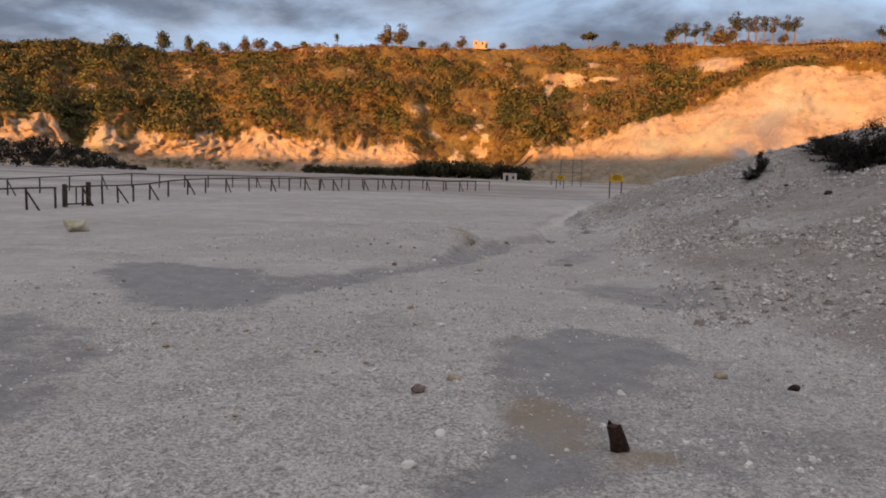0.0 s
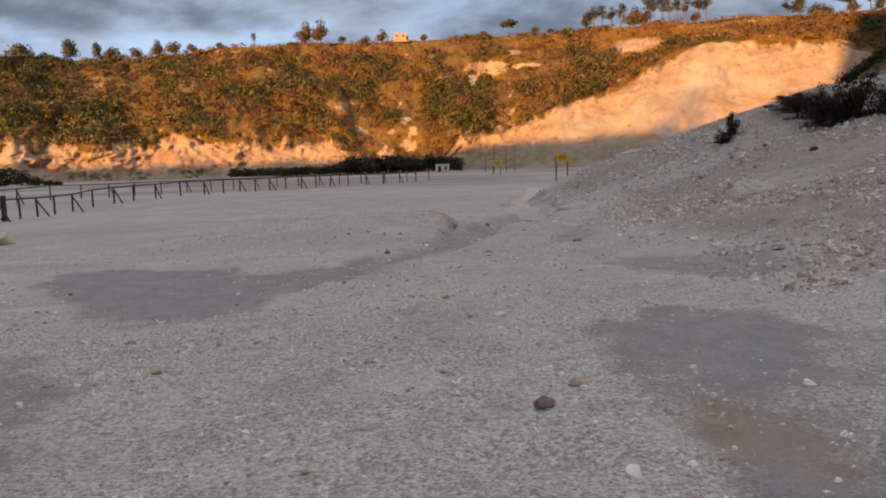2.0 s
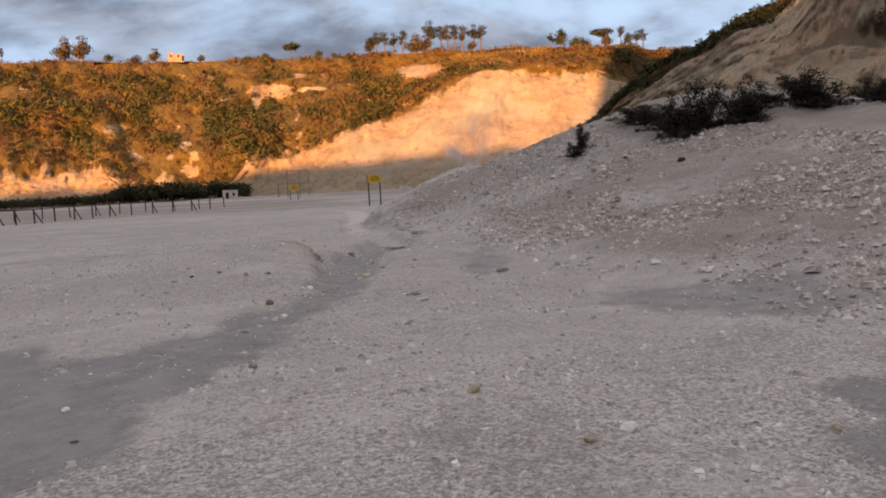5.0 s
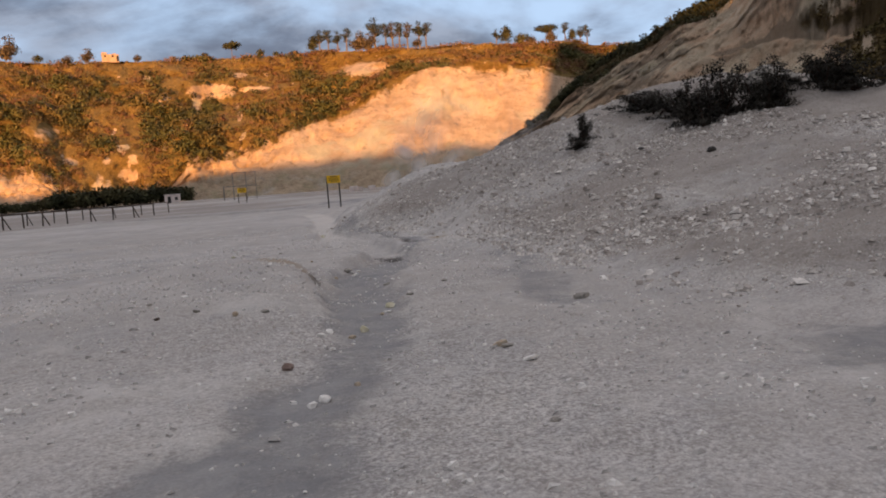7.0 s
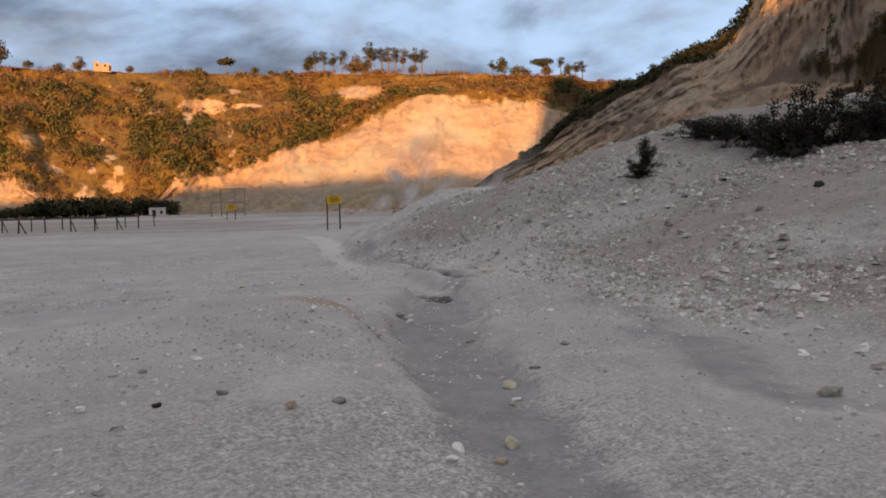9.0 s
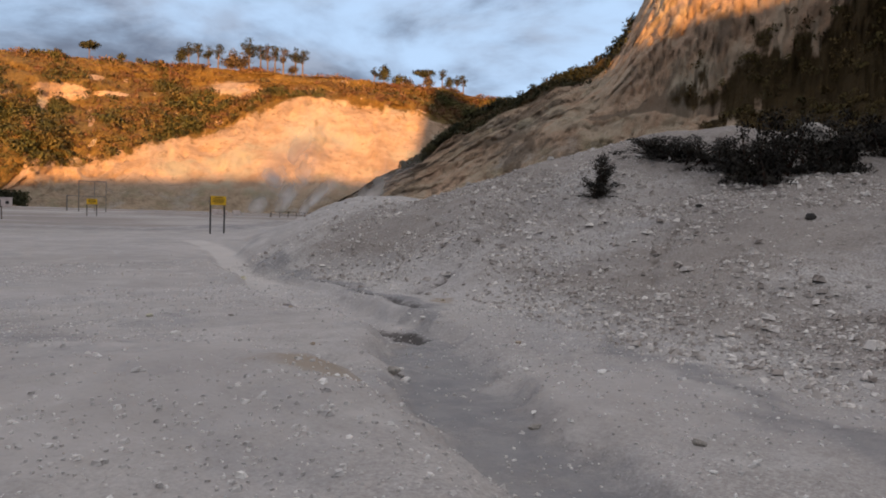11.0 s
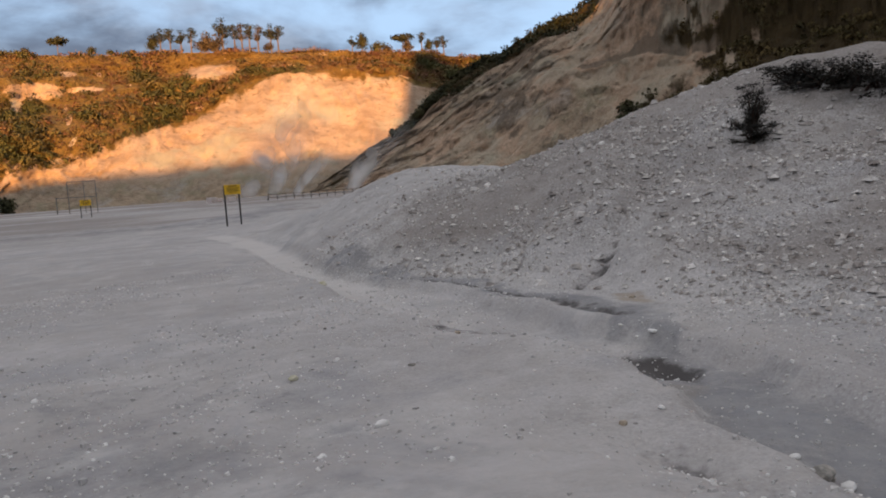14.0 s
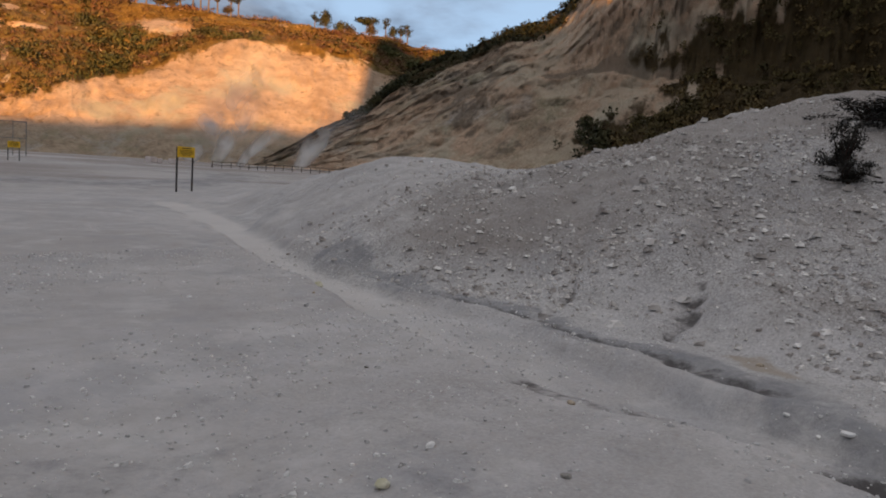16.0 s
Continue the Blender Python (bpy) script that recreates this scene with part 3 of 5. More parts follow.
def wall_profile(az):
    """For bearings az: radius and height of the foot, of the top of the bare rock, and of the crest."""
    rb = lerp_table(az, BASE_R) + 5 * fbm(az * 0.13, az * 0 + 0.3, 3, 3)
    t = smooth(az, 6, 24)
    r1 = rb + 8 + 42 * t
    rc = rb + 76 + 6 * fbm(az * 0.1, az * 0 + 7, 2, 4)
    el1 = lerp_table(az, BARE_EL)
    elc = lerp_table(az, CREST_EL)
    z1 = 1.6 + r1 * np.tan(np.radians(el1))
    zc = 1.6 + rc * np.tan(np.radians(elc))
    behind = smooth(np.abs(az - 15), 48, 75)
    rim = np.interp(az % 360, [p[0] for p in RIM_Z], [p[1] for p in RIM_Z])
    zc = zc * (1 - behind) + rim * behind
    z1 = z1 * (1 - behind) + 0.35 * rim * behind
    return rb, r1, z1, rc, zc


def wall_at(az, p):
    """Place on the wall: p from 0 at the foot, 1 at the top of the bare rock, 2 at the crest, 3 far back on the plateau."""
    rb, r1, z1, rc, zc = wall_profile(az)
    p1, p2, p3 = np.clip(p, 0, 1), np.clip(p - 1, 0, 1), np.clip(p - 2, 0, 1)
    steep = smooth(az, 5, 20)
    r = rb - 6 + (r1 - rb + 6) * p1 ** (0.8 + 0.3 * steep) + (rc - r1) * p2 + 260 * p3 ** 2
    z = -0.6 + (z1 + 0.6) * p1 ** (1.25 - 0.1 * steep) + (zc - z1) * (p2 ** 0.9) + 3 * p3
    # crags and gullies
    s, w = az * 4.4, np.minimum(p, 1) * 22 + np.maximum(p - 1, 0) * 80
    fine = 0.55 * fbm(s * 0.5, w * 0.5, 3, 86)
    rough = fine + fbm(s * 0.045, w * 0.05, 5, 81) * 4.5 + np.abs(fbm(s * 0.11 + w * 0.03, w * 0.07, 4, 83)) * 3.0 * (1 - 0.6 * steep)
    rough = rough + steep * smooth(p, 0.2, 0.6) * smooth(p, 1.3, 1.0) * (2.6 * np.abs(fbm(s * 0.07 + w * 0.05, w * 0.09, 5, 87, 0.6)) - 1.0 + 1.1 * fbm(s * 0.3, w * 0.35, 4, 88))
    scarp = smooth(p, 0.15, 0.5) * smooth(p, 1.25, 0.9) * (1 - 0.6 * steep)
    rough = rough + scarp * (np.abs(fbm(s * 0.24, w * 0.2, 5, 84, 0.66)) * 1.9 - 0.8 + 0.6 * fbm(s * 0.8, w * 0.8, 4, 89, 0.6))
    r = r + rough * (0.25 + 0.75 * np.minimum(p, 1)) * np.where(p > 2, 0.2, 1.0)
    z = z + fbm(s * 0.09, w * 0.1, 4, 85) * 1.3 * smooth(p, 0.2, 1.0) * np.where(p > 1.9, 0.6, 1)
    a = np.radians(az)
    return np.stack([OX + r * np.sin(a), OY + r * np.cos(a), z], -1)


_az = np.concatenate([np.arange(-180, -34, 2.0), np.arange(-34, 46, 0.13), np.arange(46, 180.1, 2.0)])
_pp = np.concatenate([np.linspace(0, 1, 44), np.linspace(1.03, 2, 46), np.linspace(2.05, 3, 10)])
_A, _P = np.meshgrid(_az, _pp)
_V = wall_at(_A, _P)
_el = np.degrees(np.arctan2(_V[..., 2] - 1.6, np.hypot(_V[..., 0] - OX, _V[..., 1] - OY)))
_jag = _P + (0.10 - 0.075 * smooth(_A, 5, 20)) * fbm(_A * 1.6, _P * 3, 4, 135, 0.6) + 0.04
_bare = np.maximum(smooth(_jag, 1.02, 0.92), smooth(_jag, 1.14, 1.0) * 0.6)
# bare scars higher up
for _a, _e, _ra, _re, _w in ((9.6, 7.5, 1.8, 0.55, 1.3), (8.4, 6.6, 0.5, 0.8, 0.9), (12.6, 7.6, 1.3, 0.22, 1.0), (11.6, 8.6, 0.6, 0.2, 1.0), (6.3, 7.2, 0.5, 0.2, 0.9), (21.0, 8.6, 2.2, 0.55, 1.1),
                             (26.5, 8.9, 2.2, 0.2, 0.7), (-0.3, 3.0, 0.6, 0.28, 1.0), (2.0, 2.95, 0.4, 0.28, 1.0), (3.7, 2.9, 0.5, 0.32, 1.0), (3.3, 1.8, 0.8, 0.6, 0.95), (10.4, 2.9, 0.8, 0.25, 0.9), (-20.7, 5.3, 0.5, 0.15, 1.0),
                             (-25.6, 5.2, 0.35, 0.35, 1.0), (-27.0, 5.2, 0.8, 0.12, 0.9), (-25.2, 4.4, 0.3, 0.2, 1.0), (-1.7, 5.0, 1.6, 0.7, 0.5), (17.4, 5.6, 0.8, 0.16, 0.9), (0.2, 4.3, 0.5, 0.12, 0.9), (-28.6, 3.4, 1.0, 1.1, 1.0), (-10.2, 9.0, 1.3, 0.13, 1.1)):
    _bare = np.maximum(_bare, _w * np.exp(-((_A - _a) / _ra) ** 2 - ((_el - _e) / _re) ** 2))
_bare = np.maximum(_bare, 0.95 * smooth(fbm(_A * 1.5, _P * 13, 3, 131), 0.80, 1.0) * smooth(_P, 1.0, 1.1) * smooth(_P, 2.0, 1.8))
_bare = _bare - 0.9 * np.exp(-((_A - 27.2) / 1.1) ** 2 - ((_el - 6.3) / 0.8) ** 2) * (0.5 + fbm(_A * 2, _P * 9, 3, 133))
# Shade over the foot of the wall, painted below its shadow line.
_wall_shade = smooth(_el, 2.6, 0.6) * smooth(_A, 3, 9) * 0.85 + 0.55 * smooth(_el, 1.0, 0.0) * smooth(_A, 9, 3)
# Near 27.6 degrees a gully's shade is painted; another darker patch at 33.4.
_wall_shade = _wall_shade + np.clip(1.1 * np.exp(-((_A - 27.6) / 1.8) ** 2 - ((_el - 5.6) / 1.3) ** 2) * (0.35 + fbm(_A * 1.3, _P * 12, 4, 137)), 0, 0.8) + np.clip(0.7 * np.exp(-((_A - 33.4) / 1.3) ** 2 - ((_el - 5.6) / 1.0) ** 2) * (0.3 + fbm(_A * 1.6, _P * 12, 4, 139)), 0, 0.7)
# Wall beyond 35.5 degrees is painted dark as a hill in shade.
crater_wall = new("backdrop_crater_wall", mesh_from("crater_wall", _V.reshape(-1, 3), grid_faces(len(_pp), len(_az)), M_WALL, {"bare": _bare, "shade_brown": _wall_shade, "scrub": 0.7 * smooth(_A, 35.5, 37.5), "streak_shade": np.full(_A.shape, 0.5)}))
tagged(crater_wall, "steep crater wall of pale tuff under dry grass", "crater wall", kind="structure")

# ---- the nearer ridge and cliff ----
R_CREST = [(26, -0.6), (29, 1.2), (31, 2.4), (32.4, 3.2), (34.6, 4.4), (36, 6.0), (38, 7.2), (40, 8.2), (41.5, 8.8), (42.7, 9.5), (44.4, 10.4), (46.5, 11.1), (48.1, 11.9), (49.2, 13.4), (50.0, 15.0), (51, 17.0), (52.5, 20), (56, 23), (64, 25), (80, 26), (110, 26)]
R_LEDGE = [(26, -0.8), (31, 1.4), (34, 2.8), (36, 3.6), (40, 5.4), (44.4, 7.2), (48.5, 7.8), (52, 7.7), (58, 7.9), (64, 8.4), (80, 9), (110, 9)]
R_BASE = [(26, 225), (31, 205), (36, 185), (45, 150), (55, 122), (65, 104), (80, 95), (110, 95)]


def ridge_at(az, p):
    """Place on the ridge: p from 0 at the foot, 1 at the ledge, 2 at the crest, 3 behind it."""
    rb = lerp_table(az, R_BASE)
    spur = smooth(az, 30, 44)
    r1 = rb + 12 + 22 * spur
    rc = r1 + 8 + (34 - 8 * smooth(az, 48, 52)) * spur
    z1 = 1.6 + r1 * np.tan(np.radians(lerp_table(az, R_LEDGE)))
    zc = 1.6 + rc * np.tan(np.radians(lerp_table(az, R_CREST)))
    p1, p2, p3 = np.clip(p, 0, 1), np.clip(p - 1, 0, 1), np.clip(p - 2, 0, 1)
    cliff = smooth(az, 47, 51)
    r = rb - 5 + (r1 - rb + 5) * p1 + (rc - r1) * p2 ** (1.0 + 0.5 * cliff) + 90 * p3
    z = -0.8 + (z1 + 0.8) * p1 ** 1.15 + (zc - z1) * p2 ** (1.0 - 0.25 * cliff) - 24 * p3 ** 1.5
    s, w = az * 3.0, p * 42
    g = s - w * 0.9
    rough = 1.5 * fbm(g * 0.06, w * 0.045, 4, 91) + 0.5 * np.abs(fbm(g * 0.14, w * 0.07 + s * 0.03, 4, 93)) + 1.2 * fbm(g * 0.16, w * 0.2 + s * 0.1, 6, 94, 0.6) + 0.95 * np.abs(fbm(s * 0.6, w * 0.65, 4, 96, 0.64))
    rough = rough + cliff * smooth(p, 1.02, 1.2) * (1.6 * fbm(s * 0.11, w * 0.10, 4, 97) + 1.1 * np.abs(fbm(s * 0.26, w * 0.24, 4, 98)) + 1.3 * np.abs(fbm(s * 0.75, w * 0.6, 4, 99, 0.65)))
    rough = rough + 2.2 * smooth(az, 42, 47) * smooth(p, 0.985, 1.03) * smooth(p, 1.2, 1.06)
    r = r + rough * (0.3 + 0.7 * np.minimum(p, 1)) * np.where(p > 2, 0.3, 1)
    z = z + 0.9 * fbm(g * 0.2, w * 0.12, 3, 95) * smooth(p, 0.1, 0.6)
    a = np.radians(az)
    return np.stack([OX + r * np.sin(a), OY + r * np.cos(a), z], -1)


_az2 = np.concatenate([np.arange(26, 76, 0.13), np.arange(76, 111, 1.0)])
_pp2 = np.concatenate([np.linspace(0, 1, 56), np.linspace(1.02, 2, 56), np.linspace(2.1, 3, 8)])
_A2, _P2 = np.meshgrid(_az2, _pp2)
_V2 = ridge_at(_A2, _P2)


def scrub_cover(az, p):
    """Where dark scrub grows on the slope under the cliff: above the pale ledge, and below it further down."""
    n = fbm(az * 0.6, p * 9, 5, 99, 0.66)
    top = np.interp(az, [51.5, 52.6, 53.4, 56.4, 60, 70, 90], [0.97, 1.00, 1.02, 1.08, 1.15, 1.28, 1.30])
    up = smooth(p, 1.0, 1.02) * smooth(p + 0.085 * n, top + 0.07, top - 0.05) * smooth(az, 51.8, 53.0)
    edge = np.interp(p, [0.3, 0.42, 0.73, 0.95, 1.0], [47.5, 49.3, 54.8, 55.8, 56.0])
    low = smooth(az + 2.0 * n, edge - 1.2, edge + 1.4) * smooth(p, 1.05, 1.0)
    return np.maximum(up, low)


# Scrub cover; the soil under it is coloured as if shaded.
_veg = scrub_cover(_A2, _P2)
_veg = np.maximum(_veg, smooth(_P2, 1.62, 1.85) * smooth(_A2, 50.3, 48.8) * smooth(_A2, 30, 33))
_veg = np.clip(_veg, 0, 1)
_g2 = _A2 * 3.0 - _P2 * 38
_streak_shade = 0.5 + 0.30 * fbm(_g2 * 0.22, _P2 * 3.2 + _A2 * 0.06, 5, 151, 0.62) + 0.30 * fbm(_A2 * 0.7, _P2 * 9, 5, 153, 0.68) + 0.12 * smooth(_P2, 0.8, 0.3) - 0.25 * smooth(_P2, 1.06, 1.12) * smooth(_A2, 47, 44)
# Pale ledge, then a dark line above it painting the overhang's shadow.
_streak_shade = _streak_shade + 0.35 * smooth(_P2, 0.70, 0.85) * smooth(_P2, 1.0, 0.97) * smooth(_A2, 44, 48) - 0.6 * np.exp(-((_P2 - 1.015) / 0.02) ** 2) * smooth(_A2, 42, 46)
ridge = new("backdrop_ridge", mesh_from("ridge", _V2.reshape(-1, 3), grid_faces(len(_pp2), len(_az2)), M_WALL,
                                        {"bare": np.full(_A2.shape, 1.2), "shade_brown": (0.5 + 0.35 * fbm(_A2 * 0.3, _P2 * 4, 3, 101) - 0.35 * smooth(_P2, 1.0, 1.2) * smooth(_A2, 47, 51)), "scrub": _veg, "streak_shade": np.clip(_streak_shade, 0, 1)}))
tagged(ridge, "brownish bare ridge climbing to a tall tuff cliff", "cliff", kind="structure")


# ---- vegetation ----
def leaf_cloud(rng, centres, radii, leaves, size=0.33, squash=0.75, lobes=4, tints=None):
    """Many small leaf-sprays in lobed clumps: places and corners of quads, and a tint for each corner."""
    n = len(centres)
    lob = rng.normal(size=(n, lobes, 3))
    lob /= np.linalg.norm(lob, axis=-1, keepdims=True)
    lob *= rng.uniform(0.25, 0.62, (n, lobes, 1))
    lob[..., 2] = np.abs(lob[..., 2]) * 0.8
    pick = rng.integers(0, lobes, (n, leaves))
    d = rng.normal(size=(n, leaves, 3))
    d /= np.linalg.norm(d, axis=-1, keepdims=True)
    d *= rng.uniform(0.3, 0.62, (n, leaves, 1))
    c = np.take_along_axis(lob, pick[..., None], 1) + d
    c[..., 2] = (c[..., 2] + 0.45) * squash
    c = centres[:, None, :] + c * radii[:, None, None]
    u = rng.normal(size=(n, leaves, 3))
    u /= np.linalg.norm(u, axis=-1, keepdims=True)
    v = np.cross(u, rng.normal(size=(n, leaves, 3)))
    v /= np.linalg.norm(v, axis=-1, keepdims=True)
    s = size * radii[:, None, None] * rng.uniform(0.5, 1.1, (n, leaves, 1))
    u, v = u * s, v * s * rng.uniform(0.45, 0.8, (n, leaves, 1))
    q = np.stack([c - u * 0.5, c + v * 0.5 + u * 0.1, c + u * 0.55, c - v * 0.5 - u * 0.05], 2).reshape(-1, 3)
    t = rng.uniform(0, 1, n) if tints is None else tints
    out = c - centres[:, None, :] - np.array([0, 0, 0.1]) * radii[:, None, None]
    out = out / np.linalg.norm(out, axis=-1, keepdims=True) + rng.normal(0, 0.14, out.shape)
    geo = np.cross(u, v)
    flip = (geo * out).sum(-1) > 0
    q4 = q.reshape(n, leaves, 4, 3)
    q4[flip] = q4[flip][:, ::-1]
    q = q4.reshape(-1, 3)
    out = np.repeat((out / np.linalg.norm(out, axis=-1, keepdims=True)).reshape(-1, 3), 4, 0)
    return q, np.arange(len(q)).reshape(-1, 4), np.repeat(t, leaves * 4), out


def leaf_mesh(name, cloud, material):
    """A mesh of leaf sprays, shaded as one rounded mass."""
    q, f, t, out = cloud
    me = mesh_from(name, q, f, material, {"tint": t})
    me.normals_split_custom_set_from_vertices(out.astype(np.float32))
    return me


def foliage(name, rng, centres, radii, material, leaves=60, size=0.33, squash=0.75, lobes=4):
    return new(name, leaf_mesh(name, leaf_cloud(rng, np.asarray(centres, float), np.asarray(radii, float), leaves, size, squash, lobes), material))


def settle(at, az, p):
    return at(np.asarray(az, float), np.asarray(p, float))


rng = np.random.default_rng(7)
_n = 26000
_a, _p = rng.uniform(-36, 44, _n), rng.uniform(0.98, 2.06, _n)
_pos = settle(wall_at, _a, _p)
_e = np.degrees(np.arctan2(_pos[:, 2] - 1.6, np.hypot(_pos[:, 0] - OX, _pos[:, 1] - OY)))
_patch = fbm(_a * 0.55, _p * 5.5, 4, 201)
_pale = lerp_table(_a, BARE_EL)
_scar = np.zeros(_n)
for _ca, _ce, _ra, _re in ((9.6, 7.5, 1.7, 0.5), (12.6, 7.6, 1.2, 0.2), (11.6, 8.6, 0.6, 0.2), (21, 8.6, 2.0, 0.5), (-1.7, 5.0, 1.3, 0.5), (3.3, 1.8, 0.6, 0.5), (-0.3, 3.0, 0.5, 0.25), (2.0, 2.95, 0.35, 0.25), (3.7, 2.9, 0.4, 0.3), (8.4, 6.6, 0.4, 0.7), (-20.7, 5.3, 0.45, 0.14), (-25.6, 5.2, 0.3, 0.3)):
    _scar = np.maximum(_scar, np.exp(-((_a - _ca) / _ra) ** 2 - ((_e - _ce) / _re) ** 2))
_green = 0.04 + 0.6 * _patch + 0.45 * smooth(_a, -12, -19) + 0.3 * smooth(_a, 3, 8) * smooth(_a, 20, 15) - 0.75 * smooth(_e, 8.3, 9.3) * smooth(_a, -20, -10) - 0.35 * smooth(_e, 4.0, 2.6) * smooth(_a, -14, -6)
_keep = (_e > _pale + 0.12) & (_scar < 0.4) & (rng.uniform(0, 1, _n) < np.clip(0.74 + 0.6 * _patch, 0.25, 1.0))
_kind = _green + rng.normal(0, 0.22, _n)
_size = rng.uniform(1.0, 2.3, _n) * np.where(_kind > 0.3, 1.3, 1.0)
for _name, _sel, _mat, _lv, _lab in (
        ("evergreen_shrubs", _keep & (_kind > 0.38), M_SHRUB, 44, "dark green evergreen shrubs covering the crater slope"),
        ("olive_shrubs", _keep & (_kind > 0.08) & (_kind <= 0.38), M_OLIVE, 40, "olive green shrubs on the sunlit slope"),
        ("brown_scrub", _keep & (_kind > -0.35) & (_kind <= 0.08), M_BROWN, 32, "leafless reddish brown scrub on the slope"),
        ("dry_grass", _keep & (_kind <= -0.35), M_GRASS, 20, "tufts of dry golden grass near the rim")):
    _i = np.where(_sel)[0]
    _sz = _size[_i] * (0.55 if _name == "dry_grass" else 1.0)
    tagged(foliage(_name, rng, _pos[_i] - np.array([0, 0, 0.2]), _sz, _mat, _lv, 0.34, 0.75 if _name != "dry_grass" else 0.5), _lab, "shrubs", kind="stuff")

# shrubs of the ridge, those on the ridge line with shade in their leaf colour
_n = 15000
_a, _p = rng.uniform(33, 74, _n), rng.uniform(0.3, 2.1, _n)
_pos = settle(ridge_at, _a, _p)
_cr = smooth(_p, 1.6, 1.85) * smooth(_a, 50.3, 48.8) * smooth(_a, 32, 35)
_lo = scrub_cover(_a, _p)
_w = np.clip(_cr + 0.75 * _lo, 0, 1) * np.clip(0.6 + 0.9 * fbm(_a * 0.5, _p * 5, 3, 211), 0.05, 1)
_i = np.where(rng.uniform(0, 1, _n) < _w)[0]
_side = _a[_i] < 51.5
tagged(foliage("ridge_shrubs", rng, _pos[_i][_side] - np.array([0, 0, 0.2]), rng.uniform(0.9, 2.3, _side.sum()), M_SHADE, 44, 0.36), "shrubs along the ridge line in shade-darkened colour", "shrubs", kind="stuff")
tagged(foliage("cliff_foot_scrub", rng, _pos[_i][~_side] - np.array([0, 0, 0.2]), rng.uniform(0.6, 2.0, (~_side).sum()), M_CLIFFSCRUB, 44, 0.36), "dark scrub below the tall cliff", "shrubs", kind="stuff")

# shaded thicket along the foot of the far wall, and the dark one further west
_c, _r = [], []
for _k in range(620):
    _a1 = rng.uniform(-10.5, 7.4)
    _h = 1.0 + 0.9 * smooth(np.array(_a1), -4, 0) * (1 - 0.4 * smooth(np.array(_a1), 4, 7))
    _d = rng.uniform(222, 233)
    _c.append((OX + _d * math.sin(radians(_a1)), OY + _d * math.cos(radians(_a1)), 0.35 + rng.uniform(0, 1.4) * _h))
    _r.append(rng.uniform(1.0, 1.9) * _h)
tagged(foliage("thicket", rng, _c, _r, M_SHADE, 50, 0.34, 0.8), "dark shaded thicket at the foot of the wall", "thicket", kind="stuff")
_c, _r = [], []
for _k in range(520):
    _a1 = rng.uniform(-42, -22.5)
    _h = float(smooth(np.array(_a1), -22.0, -28.5))
    _d = rng.uniform(150, 170)
    _c.append((OX + _d * math.sin(radians(_a1)), OY + _d * math.cos(radians(_a1)), 0.2 + rng.uniform(0, 4.6) * _h))
    _r.append(rng.uniform(0.8, 1.5) * (0.6 + _h * 0.6))
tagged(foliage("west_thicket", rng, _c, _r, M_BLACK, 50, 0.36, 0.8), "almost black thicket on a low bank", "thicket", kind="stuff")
_c, _r = [], []
for _k in range(130):
    _a1 = rng.choice([-24.6, -21.2, -19.5, -17.0, -13.2, -9.2, -26.5, -6.0]) + rng.normal(0, 0.55)
    _d = rng.uniform(228, 236)
    _c.append((OX + _d * math.sin(radians(_a1)), OY + _d * math.cos(radians(_a1)), 0.4 + rng.uniform(0, 2.2)))
    _r.append(rng.uniform(0.6, 1.5))
tagged(foliage("scarp_bushes", rng, _c, _r, M_OLIVE, 46, 0.34, 0.8), "scattered bushes at the foot of the pale scarp", "bushes", kind="stuff")


